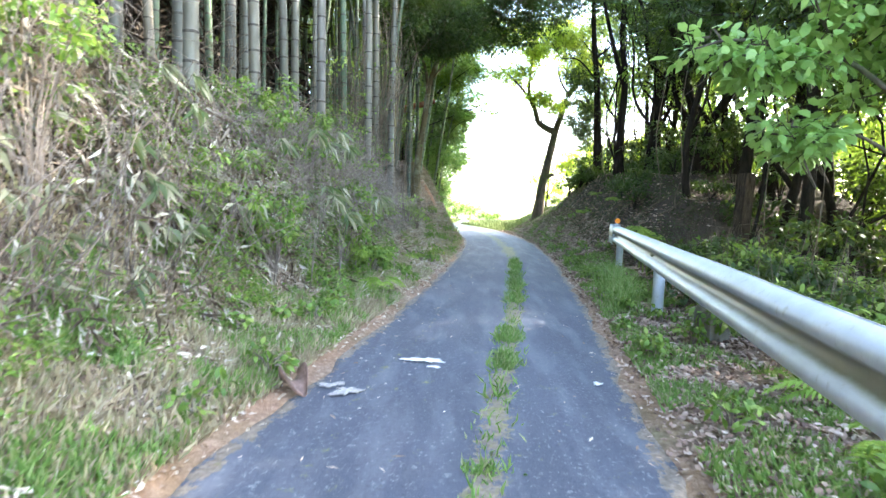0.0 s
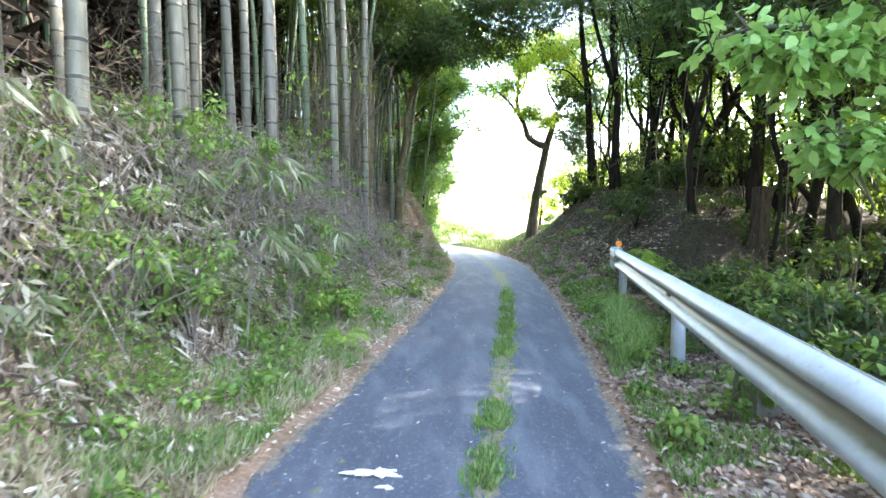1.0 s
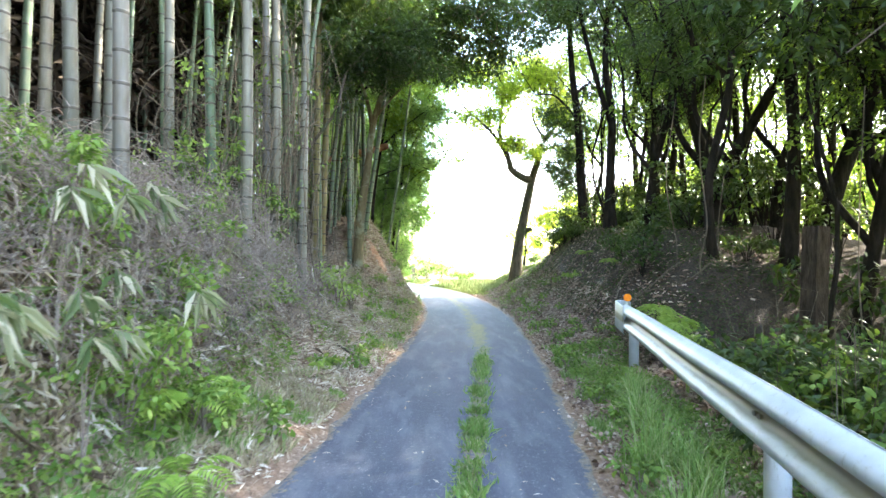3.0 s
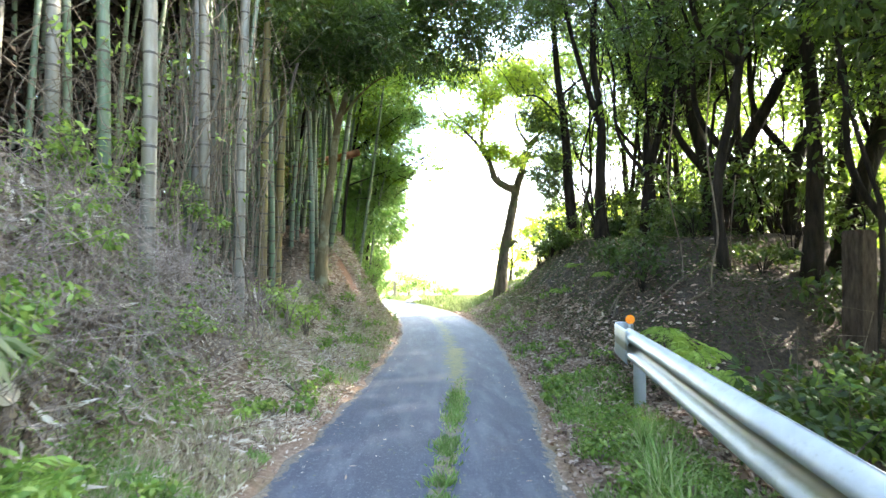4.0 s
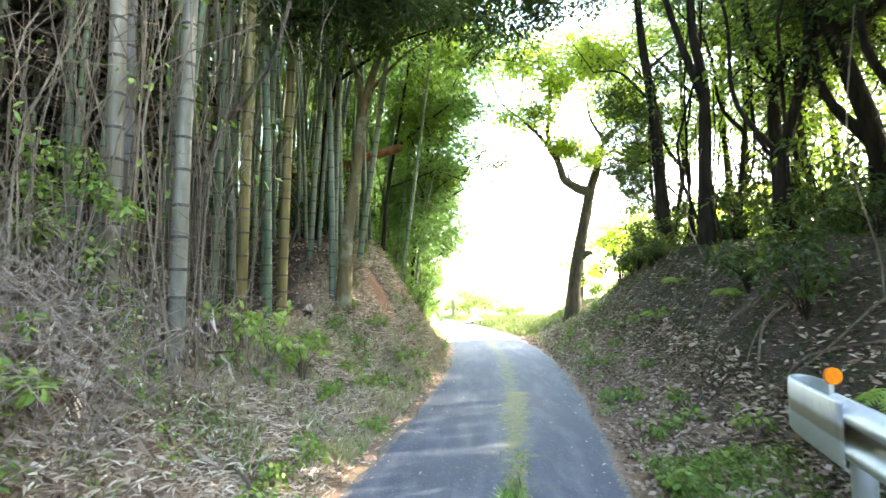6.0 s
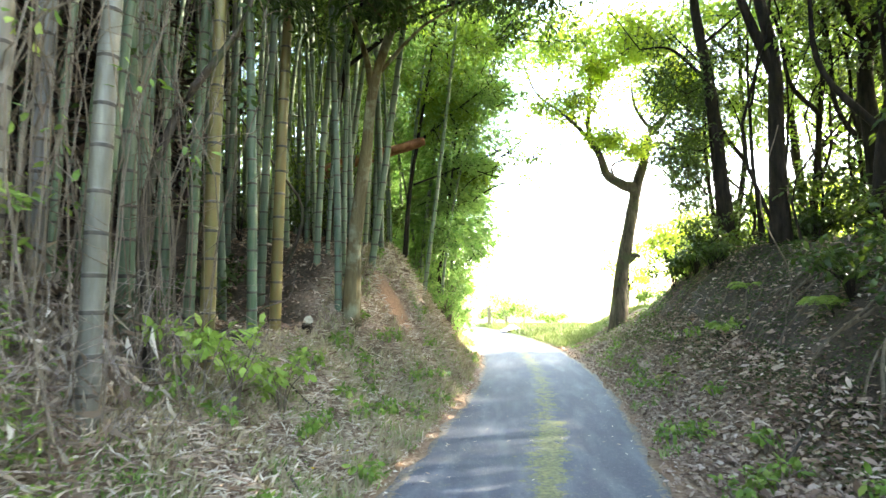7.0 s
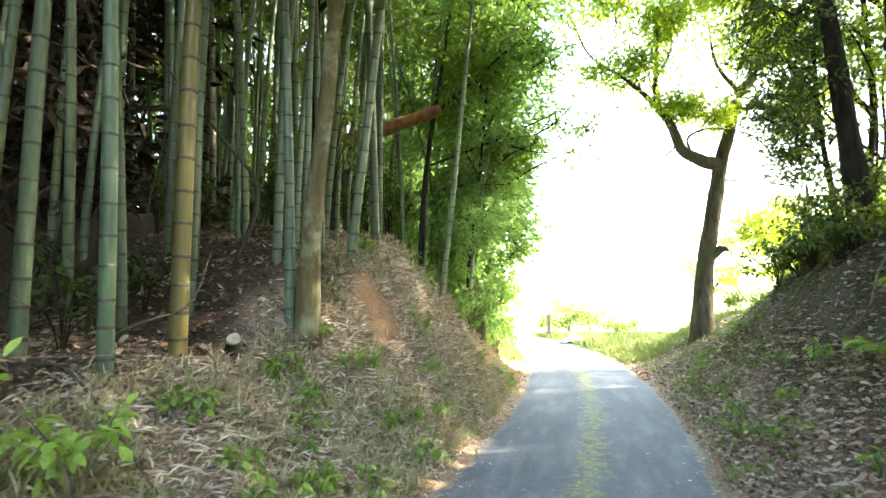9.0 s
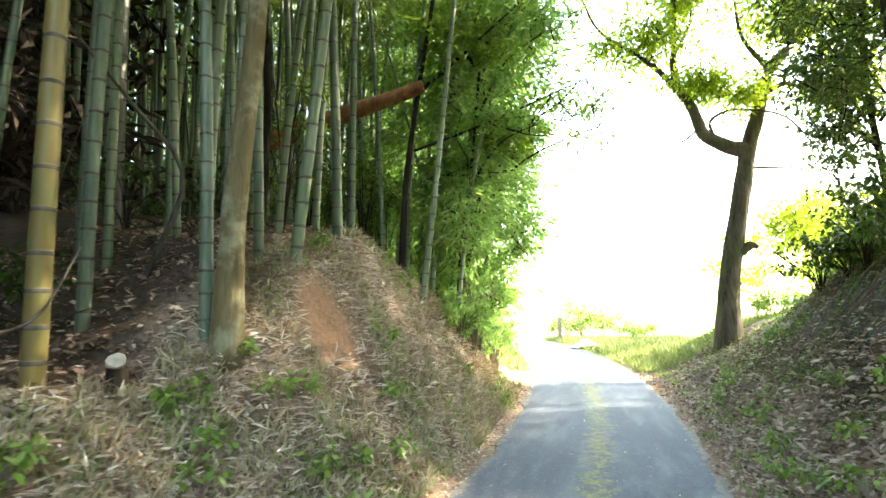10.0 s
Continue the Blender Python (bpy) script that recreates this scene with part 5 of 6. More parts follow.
def make_right_thicket():
    m = 900
    c = np.stack([rng.uniform(8.0, 15, m), rng.uniform(-2, 21, m), rng.uniform(0.3, 7.5, m)], 1)
    c[:, 2] *= knots(c[:, 1], (3, 0.65), (9, 1.0))
    c[:, 2] += land(c[:, 0], c[:, 1])
    p, a = clump_leaves(c, 0.6, 70, rng)
    n = len(p)
    stuff(leaves_ob("thicket_foliage", M_LEAF_FRESH, p, a, rng.normal(0, 0.8, (n, 3)) + np.array([0, 0, 0.6]), rng.uniform(0.1, 0.2, n), rng.uniform(0.05, 0.09, n)), "tangled foliage behind the ridge", "foliage")
    chunks = []
    for i in range(160):
        x, y = rng.uniform(5.5, 14), rng.uniform(2, 21)
        z = float(land(x, y))
        k = rng.normal(0, 0.35, (3, 2))
        hgt = rng.uniform(2.5, 7)
        q = smooth_path([(x, y, z - 0.1), (x + k[0, 0], y + k[0, 1], z + hgt * 0.35), (x + k[1, 0], y + k[1, 1], z + hgt * 0.7), (x + 2 * k[2, 0], y + k[2, 1], z + hgt)], 9)
        chunks.append(tube(q, np.linspace(1, 0.35, 9) * rng.uniform(0.012, 0.04), 5))
    v, f = join_arrays(chunks)
    stuff(mesh_ob("thicket_saplings", v, f, M_BARK_DARK), "thin dark saplings and vines behind the ridge", "saplings")
    chunks = []
    for i in range(330):
        y = rng.uniform(1, 9.3)
        x = rail_x(y) + rng.uniform(0.75, 3.2)
        b = np.array([x, y, float(land(x, y)) - 0.05])
        k = np.array([rng.normal(0.1, 0.2), rng.normal(0, 0.3), rng.uniform(0.3, 1.3)])
        e = b + k
        chunks.append(tube([b, b + k * 0.55, e, e + np.array([rng.normal(0.1, 0.2), rng.normal(0, 0.25), rng.uniform(-0.4, 0.1)])], [0.005, 0.004, 0.003, 0.0015], 3))
    v, f = join_arrays(chunks)
    stuff(mesh_ob("dry_stems", v, f, M_VINE), "dead brown stems behind the guardrail", "brush")


make_right_thicket()

for i in range(26):
    y = rng.uniform(11.8, 20.5)
    e = float(cx(y)) + HALF
    d0, d1 = rng.uniform(2.0, 2.9), rng.uniform(0.9, 1.5)
    q = []
    for t in (0, 0.33, 0.66, 1.0):
        x, yy = e + d0 + (d1 - d0) * t, y + rng.normal(0, 0.22)
        q.append((x, yy, float(land(x, yy)) + (0.02 if t in (0, 1.0) else rng.uniform(0.03, 0.12))))
    q = smooth_path(q, 12)
    ob = thing("exposed_root", *q[0], "bare brown root running down the ridge", "root", "exposed roots")
    v, f = tube(q - np.array(ob.location), np.linspace(1, 0.4, 12) * rng.uniform(0.008, 0.022), 6, 0.1)
    mesh_ob("stem", v, f, M_VINE, ob, smooth=True)
VINES = [([(5.18, 11.55, 0.68), (5.05, 11.55, 0.9), (4.95, 11.55, 1.16), (4.89, 11.55, 1.46), (4.98, 11.55, 1.82), (5.02, 11.6, 2.2), (4.95, 11.7, 3.2), (5.1, 11.8, 4.4)], 0.02), ([(5.2, 11.6, 0.66), (5.16, 11.6, 1.0), (5.28, 11.6, 1.35), (5.2, 11.6, 1.9), (5.35, 11.7, 2.8)], 0.014), ([(4.6, 12.0, 0.6), (4.8, 12.1, 1.6), (4.7, 12.3, 2.8), (4.9, 12.4, 4.2)], 0.014), ([(5.4, 9.0, 0.2), (5.3, 9.0, 1.5), (5.45, 9.1, 3.4)], 0.012), ([(4.9, 7.2, 0.1), (5.0, 7.2, 1.6), (4.9, 7.3, 3.2)], 0.011), ([(4.4, 15.0, 1.0), (4.6, 15.2, 1.7), (4.4, 15.4, 2.6), (4.7, 15.5, 3.6)], 0.014), ([(5.9, 6.0, 0.1), (5.8, 6.0, 1.4), (6.0, 6.1, 3.0)], 0.012)]
for pts, r in VINES:
    q = smooth_path(pts, 18)
    ob = thing("hanging_vine", *q[0], "pale bare woody vine hanging before the ridge", "vine", "vines")
    q[0, 2] -= 0.4
    v, f = tube(q - np.array(ob.location), np.linspace(1, 0.6, 18) * r * 0.8, 7, 0.1)
    mesh_ob("stem", v, f, M_VINE, ob, smooth=True)
# beyond the bend
for x, y, h, s in ((0.9, 34.0, 1.35, 0.8), (1.7, 34.4, 1.0, 0.9), (0.3, 35, 0.8, 0.8), (5.6, 25.0, 0.7, 0.6), (6.4, 24.2, 0.9, 0.7), (6.2, 22.4, 1.0, 0.7), (5.9, 21.2, 1.0, 0.6), (2.9, 35.0, 0.5, 0.8)):
    shrub(x, y, h, s, 20, 40, (0.12, 0.05), M_SHRUB, "meadow_bush", "pale green bush at the meadow's edge", group="meadow bushes")


def fern(x, y, lift, size, fronds, label, seed):
    """Arching fronds with paired leaflets."""
    z = float(land(x, y)) + lift
    ob = thing("fern", x, y, z, label, "fern", "ferns")
    r = np.random.default_rng(seed)
    P, A, L, chunks = [], [], [], []
    for i in range(fronds):
        a = r.uniform(0, 2 * math.pi)
        ln = size * r.uniform(0.7, 1.15)
        q = smooth_path([(0, 0, -lift - 0.05), (math.cos(a) * ln * 0.25, math.sin(a) * ln * 0.25, ln * 0.35), (math.cos(a) * ln * 0.65, math.sin(a) * ln * 0.65, ln * 0.45), (math.cos(a) * ln, math.sin(a) * ln, ln * 0.22)], 16)
        chunks.append(tube(q[::3], np.linspace(0.004, 0.0015, len(q[::3])), 3))
        side = np.array([-math.sin(a), math.cos(a), 0.0])
        fwd = np.array([math.cos(a), math.sin(a), 0.0])
        for j in range(4, 16):
            for sg in (-1, 1):
                P.append(q[j])
                A.append(side * sg + fwd * 0.35 + np.array([0, 0, -0.15]))
                L.append(size * 0.32 * math.sin(math.pi * (j - 2) / 16) + 0.015)
    v, f = join_arrays(chunks)
    mesh_ob("branchwork", v, f, M_FERN, ob)["kind"] = "stuff"
    L = np.array(L)
    leaves_ob("foliage", M_FERN, P, A, np.tile([[0.0, 0, 1]], (len(P), 1)) + r.normal(0, 0.2, (len(P), 3)), L, L * 0.26, ob)["kind"] = "stuff"


for i, (x, y, h, k, n) in enumerate(((-0.97, 7.25, 0.15, 0.42, 9), (-0.75, 6.6, 0.0, 0.3, 7), (-0.6, 9.9, 0.0, 0.25, 6), (3.55, 9.5, 0.56, 0.3, 8), (3.68, 10.05, 0.58, 0.28, 7), (3.4, 8.9, 0.5, 0.3, 7), (3.8, 10.6, 0.52, 0.27, 8), (3.75, 9.75, 0.5, 0.25, 6), (4.5, 14.2, 0.0, 0.28, 7), (4.2, 16.2, 0.0, 0.25, 7), (4.7, 16.6, 0.0, 0.28, 7), (2.35, 3.0, 0.0, 0.35, 8), (2.2, 2.4, 0.0, 0.3, 7))):
    fern(x, y, h, k, n, "fresh yellow-green fern behind the guardrail" if 8 < y < 11 and x > 0 else "fresh green fern on the leafy bank", i + 40)


def grass_tuft(x, y, size, blades, seed):
    z = float(land(x, y))
    ob = thing("grass_tuft", x, y, z, "tall arching green grass tuft by the guardrail", "grass tuft", "grass tufts")
    r = np.random.default_rng(seed)
    v, f = [], []
    for i in range(blades):
        a = r.uniform(0, 2 * math.pi)
        ln, reach = size * r.uniform(0.6, 1.1), r.uniform(0.25, 0.8)
        w = 0.006
        b = r.normal(0, 0.05, 2)
        o = len(v)
        for j, t in enumerate((0, 0.35, 0.7, 1.0)):
            x1, z1 = reach * ln * t * t, ln * (t - 0.45 * reach * t ** 3)
            for sg in (-1, 1):
                k = w * (1 - t * 0.9) * sg
                v.append((b[0] + math.cos(a) * x1 - math.sin(a) * k, b[1] + math.sin(a) * x1 + math.cos(a) * k, z1 - 0.03))
        for j in range(3):
            f.append((o + 2 * j, o + 2 * j + 1, o + 2 * j + 3, o + 2 * j + 2))
    mesh_ob("foliage", v, f, M_GRASS, ob)["kind"] = "stuff"


for i, (x, y, k) in enumerate(((2.15, 6.9, 0.55), (2.35, 7.3, 0.6), (2.3, 6.5, 0.5), (2.5, 7.9, 0.55), (2.7, 8.4, 0.5), (2.05, 6.2, 0.45), (2.85, 9.0, 0.45), (2.45, 7.0, 0.5))):
    grass_tuft(x, y, k, 90, i + 70)


def leaf_fan(x, y, z, seed):
    g = float(land(x, y))
    ob = thing("dwarf_bamboo_shoot", x, y, g, "dwarf bamboo shoot with pale-edged drooping leaves", "dwarf bamboo", "dwarf bamboo shoots")
    r = np.random.default_rng(seed)
    chunks, P, A = [], [], []
    for i in range(3):
        tip = np.array([r.normal(0.1, 0.12), r.normal(0, 0.12), z - g + r.normal(0, 0.08)])
        chunks.append(tube(smooth_path([(0, 0, -0.05), tip * np.array([0.3, 0.3, 0.6]), tip], 6), np.linspace(0.006, 0.003, 6), 4))
        for j in range(8):
            q = r.uniform(-1.9, 1.9)
            P.append(tip + r.normal(0, 0.012, 3))
            A.append((math.cos(q), math.sin(q), r.uniform(-1.3, -0.1)))
    v, f = join_arrays(chunks)
    mesh_ob("branchwork", v, f, M_TWIG, ob)["kind"] = "stuff"
    n = len(P)
    leaves_ob("foliage", M_DWARF, P, A, r.normal(0, 0.4, (n, 3)) + np.array([0, 0, 1]), r.uniform(0.17, 0.3, n), r.uniform(0.026, 0.04, n), ob, droop=0.25)["kind"] = "stuff"


for i, (x, y, z) in enumerate(((-1.12, 7.0, 1.25), (-1.2, 6.4, 1.15), (-1.65, 5.3, 1.75), (-1.5, 6.6, 1.9), (-1.35, 5.6, 1.3), (-2.2, 4.2, 2.0), (-1.5, 7.6, 1.9), (-2.1, 3.6, 1.4), (-1.75, 4.9, 1.1))):
    leaf_fan(x, y, z, i + 90)


def climber(x, y, z0, z1, seed, leaves, mat):
    """A tangle of thin stems climbing the culms, with sprigs of leaves."""
    g = float(land(x, y))
    ob = thing("climbing_vine", x, y, g, "tangled brown climber with green sprigs on the bamboo", "vine", "climbing vines")
    r = np.random.default_rng(seed)
    chunks, P = [], []
    for i in range(26):
        o = r.normal(0, 0.22, 2)
        top = r.uniform(0.55, 1.0) * (z1 - g)
        q = smooth_path([(o[0], o[1], -0.1), (o[0] + r.normal(0, 0.12), o[1] + r.normal(0, 0.12), top * 0.35), (o[0] + r.normal(0, 0.2), o[1] + r.normal(0, 0.2), top * 0.7), (o[0] + r.normal(0.1, 0.3), o[1] + r.normal(0, 0.3), top)], 12)
        chunks.append(tube(q, np.linspace(1, 0.4, 12) * r.uniform(0.004, 0.011), 4))
        P += [p for p in q if p[2] > z0 - g]
        for j in range(3):
            p = q[int(r.integers(3, 11))]
            e = p + np.array([r.normal(0.15, 0.25), r.normal(0, 0.25), r.normal(0, 0.2)])
            chunks.append(tube([p, (p + e) / 2 + r.normal(0, 0.04, 3), e], [0.004, 0.003, 0.0015], 3))
    v, f = join_arrays(chunks)
    mesh_ob("branchwork", v, f, M_VINE, ob)["kind"] = "stuff"
    P = np.array(P)
    c = P[r.integers(0, len(P), 12)] + r.normal(0.05, 0.12, (12, 3))
    p, a = clump_leaves(c, 0.17, leaves, r)
    n = len(p)
    broad_ob("foliage", mat, p, a, r.normal(0, 0.5, (n, 3)) + np.array([0, 0, 1]), r.uniform(0.05, 0.1, n), r.uniform(0.025, 0.05, n), ob)["kind"] = "stuff"


for i, (x, y, z0, z1, k, m) in enumerate(((-1.85, 9.3, 2.2, 3.9, 16, M_FERN), (-1.6, 10.2, 2.0, 4.8, 8, M_SHRUB), (-1.3, 11.0, 2.0, 5.2, 8, M_SHRUB), (-1.2, 12.1, 2.6, 5.6, 12, M_LEAF_DARK), (-1.75, 11.3, 3.0, 5.6, 8, M_LEAF_DARK), (-2.9, 6.6, 2.4, 3.6, 8, M_SHRUB))):
    climber(x, y, z0, z1, i + 300, k, m)


def make_cut_log():
    x, y = -1.45, 7.85
    ob = thing("cut_log", x, y, float(land(x, y)) + 0.12, "short sawn log lying in the brush", "log")
    v, f = tube([(-0.5, 0.25, 0), (0, 0, 0), (0.22, -0.12, 0)], [0.075, 0.07, 0.07], 14, 0.06)
    mesh_ob("trunk", v, f, M_BARK_OAK, ob, smooth=True)
    v, f = tube([(0.221, -0.1205, 0), (0.232, -0.126, 0)], [0.066, 0.064], 14, 0.04)
    mesh_ob("cut_face", v, f, M_CUT, ob, "pale sawn wood")


make_cut_log()


# ---- small things ----
def blob_patch(name, x, y, z, rad, seed, mat, label, category, n=36, kind="", squash=1.0):
    r = np.random.default_rng(seed)
    ob = thing(name, x, y, z, label, category)
    b = bmesh.new()
    a = np.arange(n) * 2 * math.pi / n
    q = rad * r.uniform(0.72, 1.25, n) * (1 + 0.35 * np.sin(a * 2 + r.uniform(0, 6)) + 0.3 * np.sin(a * 3 + r.uniform(0, 6)) + 0.18 * np.sin(a * 7 + r.uniform(0, 6)))
    vs = [b.verts.new((k * math.cos(t), k * squash * math.sin(t), 0.0)) for k, t in zip(q, a)]
    face = b.faces.new(vs)
    top = bmesh.ops.extrude_face_region(b, geom=[face])
    for v in top["geom"]:
        if isinstance(v, bmesh.types.BMVert):
            v.co.z += 0.005
    bmesh.ops.recalc_face_normals(b, faces=b.faces)
    part("patch", b, mat, ob)
    return ob


PALE = plain("pale_dust", (0.2, 0.195, 0.19), (0.5, 0.48, 0.46), 60, 0.9)
blob_patch("paint_spill", -0.09, 3.98, 0.034, 0.1, 3, M_WHITE, "dried white paint spill on the asphalt", "paint spill", squash=0.55)
blob_patch("paint_spill", -0.02, 3.82, 0.034, 0.035, 8, M_WHITE, "dried white paint spill on the asphalt", "paint spill", squash=0.6)
blob_patch("paint_spill", 1.1, 3.62, 0.016, 0.03, 5, M_WHITE, "small white paint spot on the asphalt", "paint spill", squash=0.7)
blob_patch("dust_patch", -0.56, 3.3, 0.022, 0.09, 6, PALE, "pale crumbled dust on the lane's edge", "dust", squash=0.6)
blob_patch("dust_patch", -0.68, 3.42, 0.016, 0.06, 9, PALE, "pale crumbled dust on the lane's edge", "dust", squash=0.7)


for i in range(16):
    blob_patch("paint_spill", -0.35 + rng.normal(0, 0.28), 3.6 + rng.normal(0, 0.35), 0.032, rng.uniform(0.004, 0.009), i + 30, PALE, "small pale fleck of paint on the asphalt", "paint spill", 9)


def make_sheath():
    """A curled bamboo sheath, lying on the verge."""
    ob = thing("bamboo_sheath", -0.88, 3.27, 0.03, "curled brown bamboo sheath lying at the lane's edge", "bamboo sheath")
    v, f = [], []
    for i in range(9):
        t = i / 8
        w = 0.075 * math.sin(math.pi * min(1, 0.25 + t * 0.72)) + 0.01
        for j in range(7):
            a = (j / 6 - 0.5) * 3.6
            v.append((0.2 * (t - 0.5), w * math.sin(a) + 0.03 * t * t, w * (1 - math.cos(a)) * 1.1 + 0.01 + 0.03 * math.sin(t * 5)))
    for i in range(8):
        for j in range(6):
            f.append((i * 7 + j, i * 7 + j + 1, i * 7 + 8 + j, i * 7 + 7 + j))
    q = mesh_ob("husk", v, f, M_SHEATH, ob, smooth=True)
    q.modifiers.new("thick", "SOLIDIFY").thickness = 0.004
    ob.rotation_euler[2] = radians(-55)


make_sheath()


def make_concrete_block():
    x, y = 2.42, 4.75
    ob = thing("concrete_block", x, y, float(land(x, y)), "weathered mossy concrete block under the guardrail", "concrete block")
    b = bmesh.new()
    bmesh.ops.create_cube(b, size=1)
    b.transform(Matrix.Translation((0, 0, 0.12)) @ Matrix.Rotation(0.2, 4, "Z") @ Matrix.Diagonal((0.2, 0.22, 0.4, 1)))
    bmesh.ops.bevel(b, geom=list(b.edges), offset=0.02, segments=2)
    part("body", b, M_CONCRETE, ob)


make_concrete_block()


def box_thing(name, x, y, z, size, turn, mat, label, category, tilt=0.0):
    ob = thing(name, x, y, z, label, category)
    b = bmesh.new()
    bmesh.ops.create_cube(b, size=1)
    b.transform(Matrix.Rotation(radians(turn), 4, "Z") @ Matrix.Rotation(radians(tilt), 4, "Y") @ Matrix.Translation((0, 0, size[2] / 2)) @ Matrix.Diagonal((*size, 1)))
    bmesh.ops.bevel(b, geom=list(b.edges), offset=min(size) * 0.12, segments=1)
    part("body", b, mat, ob)


box_thing("plank", 2.5, 28.0, float(land(2.5, 28.0)), (0.16, 2.6, 0.1), 20, M_WOOD, "grey weathered plank lying in the meadow grass", "plank")
box_thing("marker_post", 0.15, 33.0, float(land(0.15, 33)) - 0.2, (0.14, 0.14, 1.1), 10, M_WOOD, "short weathered post at the meadow's edge", "post")


box_thing("wooden_post", 5.3, 9.7, float(land(5.3, 9.7)) - 0.1, (0.2, 0.2, 2.0 - float(land(5.3, 9.7))), 15, M_ROOT, "thick dark weathered post standing in the brush", "post", 2.0)


def dandelion(x, y, seed):
    g = float(land(x, y))
    ob = thing("dandelion", x, y, g, "small yellow dandelion flower among the leaves", "flower", "dandelions")
    r = np.random.default_rng(seed)
    h = r.uniform(0.07, 0.12)
    v, f = tube([(0, 0, -0.02), (0.004, 0, h * 0.6), (0.01, 0.004, h)], [0.0025, 0.002, 0.002], 5)
    mesh_ob("stem", v, f, M_FERN, ob)
    a = r.uniform(0, 6.28, 26)
    lift = r.uniform(0.1, 1.2, 26)
    leaves_ob("flower_head", M_PETAL, np.tile([[0.01, 0.004, h]], (26, 1)), np.stack([np.cos(a), np.sin(a), lift], 1), np.tile([[0.0, 0, 1]], (26, 1)) + r.normal(0, 0.2, (26, 3)), r.uniform(0.014, 0.02, 26), 0.006, ob, "bright yellow petals")
    a = r.uniform(0, 6.28, 8)
    leaves_ob("foliage", M_SHRUB, np.zeros((8, 3)), np.stack([np.cos(a), np.sin(a), np.full(8, 0.35)], 1), np.tile([[0.0, 0, 1]], (8, 1)), r.uniform(0.06, 0.11, 8), 0.022, ob)["kind"] = "stuff"


for i, (x, y) in enumerate(((0.06, 11.75), (-0.11, 12.33), (0.02, 13.41), (-0.05, 12.98), (-0.02, 11.9))):
    dandelion(x, y, i + 500)


def make_sheet():
    x, y = 1.2, 30.3
    ob = thing("plastic_sheet", x, y, float(land(x, y)), "crumpled grey plastic sheet beside the lane", "plastic sheet")
    r = np.random.default_rng(4)
    k = 12
    v = [((i / k - 0.5) * 0.9, (j / k - 0.5) * 0.7, 0.26 * math.exp(-((i / k - 0.5) ** 2 + (j / k - 0.5) ** 2) * 9) + r.uniform(-0.03, 0.03)) for i in range(k + 1) for j in range(k + 1)]
    f = [(i * (k + 1) + j, i * (k + 1) + j + 1, (i + 1) * (k + 1) + j + 1, (i + 1) * (k + 1) + j) for i in range(k) for j in range(k)]
    mesh_ob("sheet", v, f, M_SHEET, ob).modifiers.new("thick", "SOLIDIFY").thickness = 0.006


make_sheet()


def fallen_branch(pts, r, label):
    pts = [(x, y, float(land(x, y)) + h) for x, y, h in pts]
    q = smooth_path(pts, 12)
    ob = thing("fallen_branch", *q[0], label, "branch", "fallen branches")
    v, f = tube(q - np.array(ob.location), np.linspace(1, 0.4, 12) * r, 6, 0.1)
    mesh_ob("stem", v, f, M_BARK_OAK, ob, smooth=True)


fallen_branch([(3.3, 12.8, 0.03), (3.6, 13.0, 0.05), (3.95, 13.2, 0.04)], 0.016, "bare grey branch lying on the leafy slope")
fallen_branch([(-1.6, 13.6, 0.02), (-1.3, 14.0, 0.3), (-1.15, 14.3, 0.5), (-1.2, 14.6, 0.9)], 0.014, "thin dead branch leaning in the grove")
fallen_branch([(-1.9, 15.8, 0.0), (-1.7, 16.0, 0.8), (-2.0, 15.7, 1.6), (-2.4, 15.4, 2.4)], 0.03, "dead leaning branch among the bamboo")
fallen_branch([(-1.2, 12.0, 0.0), (-1.6, 12.4, 1.2), (-1.35, 12.5, 2.2), (-0.9, 12.6, 3.2), (-0.7, 12.6, 4.0)], 0.05, "brown dead trunk leaning through the bamboo")
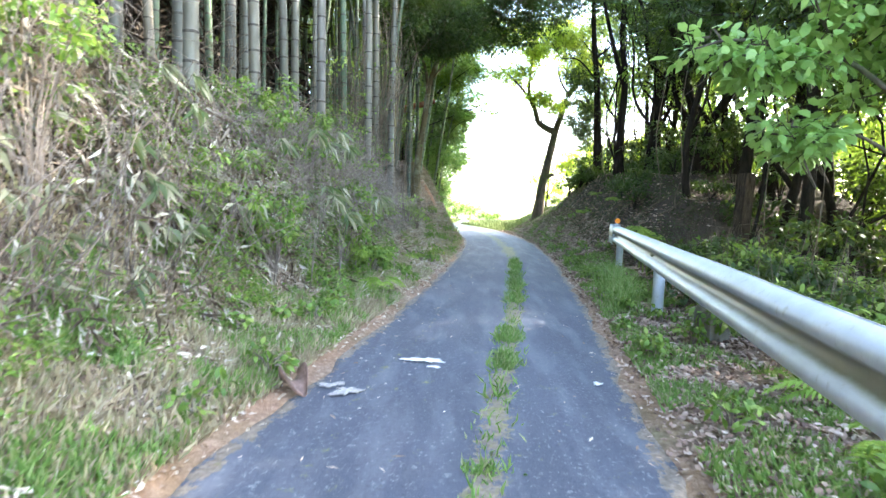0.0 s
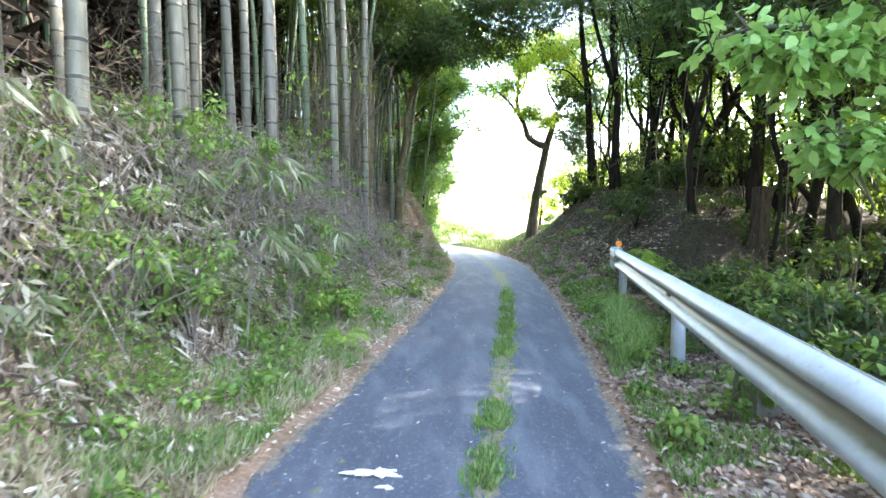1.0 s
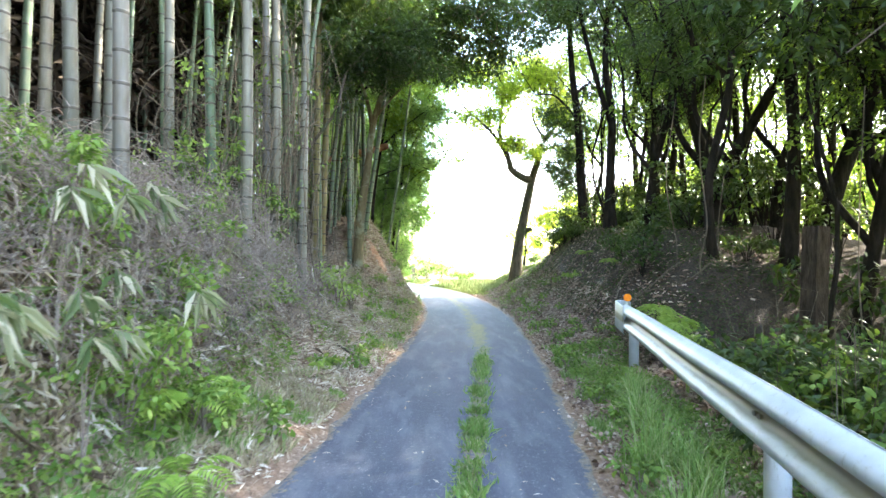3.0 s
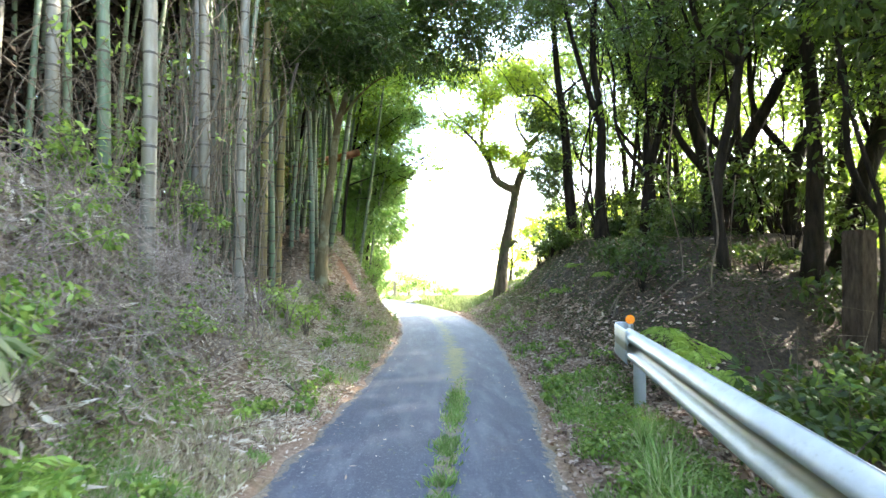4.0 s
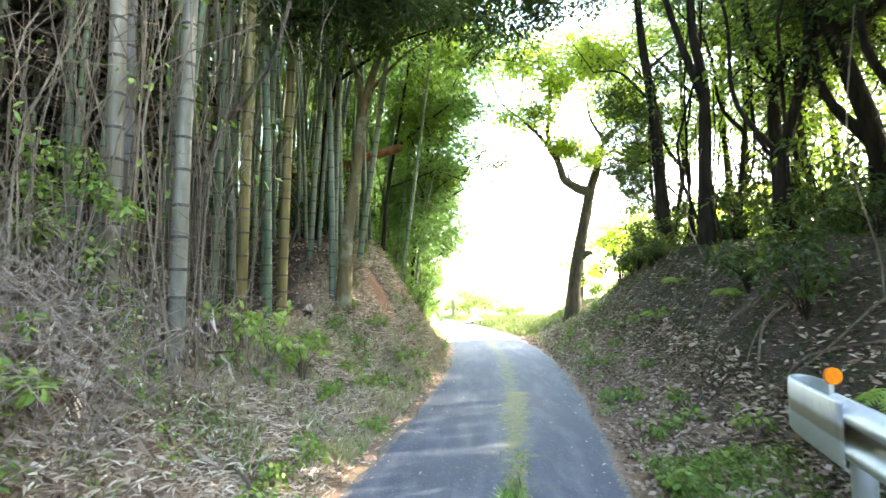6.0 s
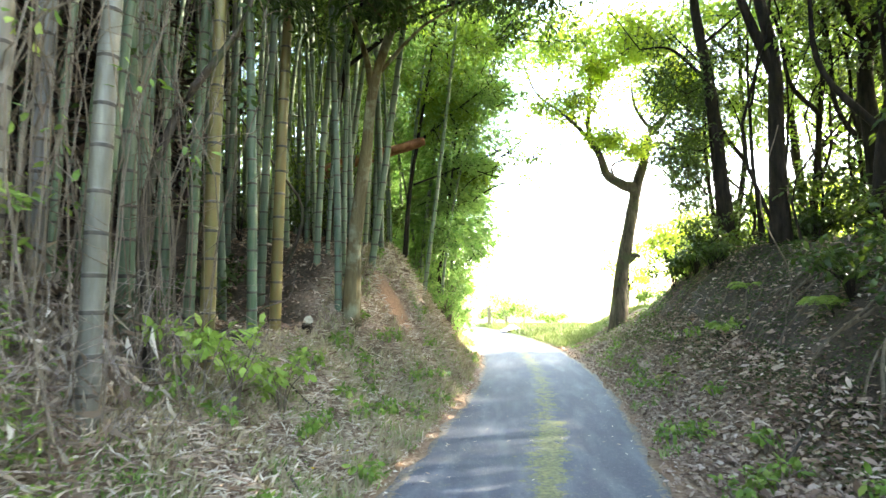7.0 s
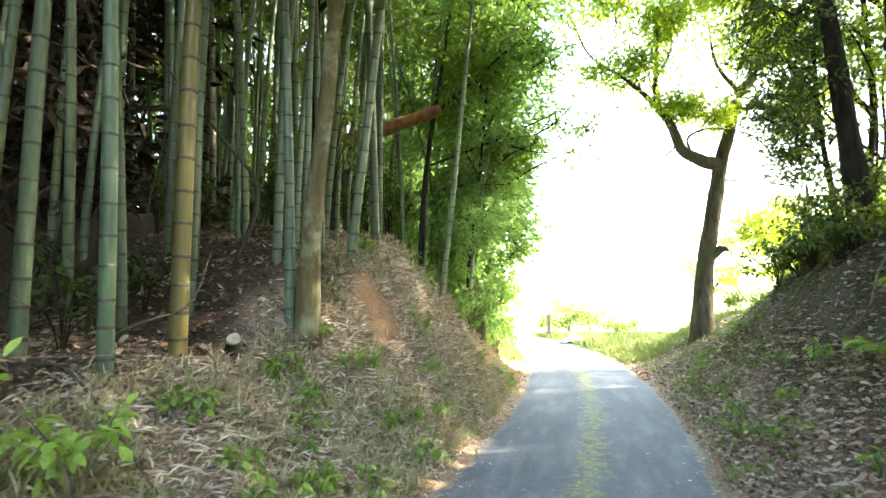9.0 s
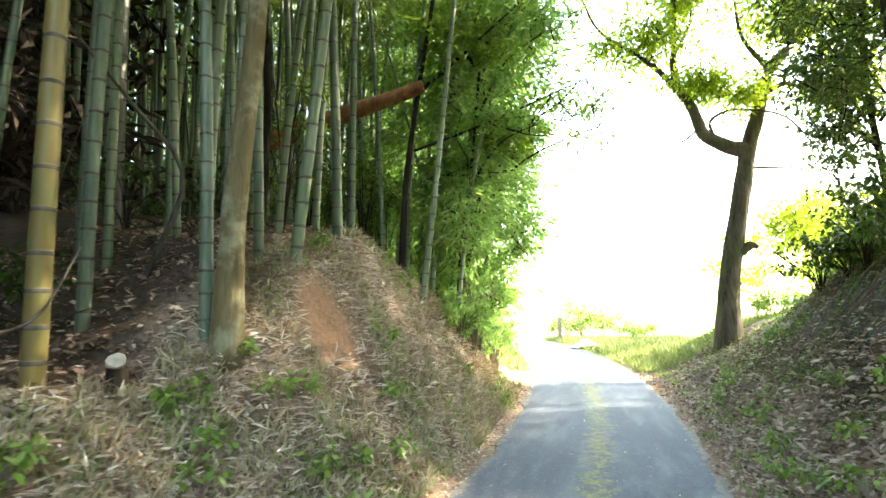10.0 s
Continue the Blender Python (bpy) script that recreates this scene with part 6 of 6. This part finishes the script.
for i in range(16):
    x, y, a = rng.uniform(-3.8, -1.7), rng.uniform(12.5, 18.5), rng.uniform(0, 6.28)
    ln, up = rng.uniform(0.5, 1.3), rng.uniform(0.1, 1.6) if i % 2 else 0.05
    fallen_branch([(x, y, 0.0), (x + 0.4 * ln * math.cos(a), y + 0.4 * ln * math.sin(a), 0.06 + up * 0.4), (x + ln * math.cos(a) + 0.1, y + ln * math.sin(a), 0.03 + up)], rng.uniform(0.008, 0.022), "dead dark branch on the grove floor")
for i in range(14):
    x, y = rng.uniform(-4.0, -1.9), rng.uniform(12.5, 18.0)
    shrub(x, y, rng.uniform(0.3, 0.8), 0.35, 8, 16, (0.1, 0.045), M_LEAF_DARK, "grove_shrub", "sparse dark shrub on the grove floor", group="grove shrubs", stem=M_BARK_DARK)
for i in range(12):
    x, y = rng.uniform(-2.6, -1.3), rng.uniform(16.8, 20.4)
    shrub(x, y, rng.uniform(1.2, 2.6), 0.5, 12, 26, (0.1, 0.042), M_BAMBOO_LEAF, "grove_shrub", "tall green leafy shrub among the bamboo", group="grove shrubs", stem=M_BARK_DARK)
fallen_branch([(-0.55, 11.1, 0.03), (-0.25, 10.9, 0.05), (-0.05, 10.75, 0.02)], 0.013, "short dark stick lying on the leaves")
fallen_branch([(-0.4, 12.4, 0.03), (-0.15, 12.1, 0.06), (0.05, 12.0, 0.02)], 0.012, "short dark stick lying on the leaves")


def make_log():
    ob = thing("broken_log", -0.95, 18.9, 4.35, "split reddish fallen trunk lodged among the bamboo", "log")
    v, f = tube(smooth_path([(-1.7, -0.5, -0.55), (-0.9, -0.2, -0.2), (-0.1, 0.05, 0.08), (0.55, 0.2, 0.3)], 12), np.linspace(0.14, 0.085, 12), 12, 0.14)
    mesh_ob("trunk", v, f, M_LOG, ob, smooth=True)


def make_stump():
    x, y = -1.19, 14.9
    z = float(land(x, y)) - 0.12
    ob = thing("stump", x, y, z, "short cut stump with a pale sawn top", "stump")
    v, f = tube([(0, 0, -0.15), (0, 0, 0.12), (0.02, -0.02, 0.28), (0.05, -0.06, 0.33)], [0.09, 0.075, 0.062, 0.06], 14, 0.08)
    mesh_ob("trunk", v, f, M_BARK_DARK, ob, smooth=True)
    v, f = tube([(0.051, -0.061, 0.331), (0.062, -0.075, 0.343)], [0.059, 0.055], 14, 0.08)
    mesh_ob("cut_face", v, f, M_CUT, ob, "pale sawn wood")


make_log()
make_stump()
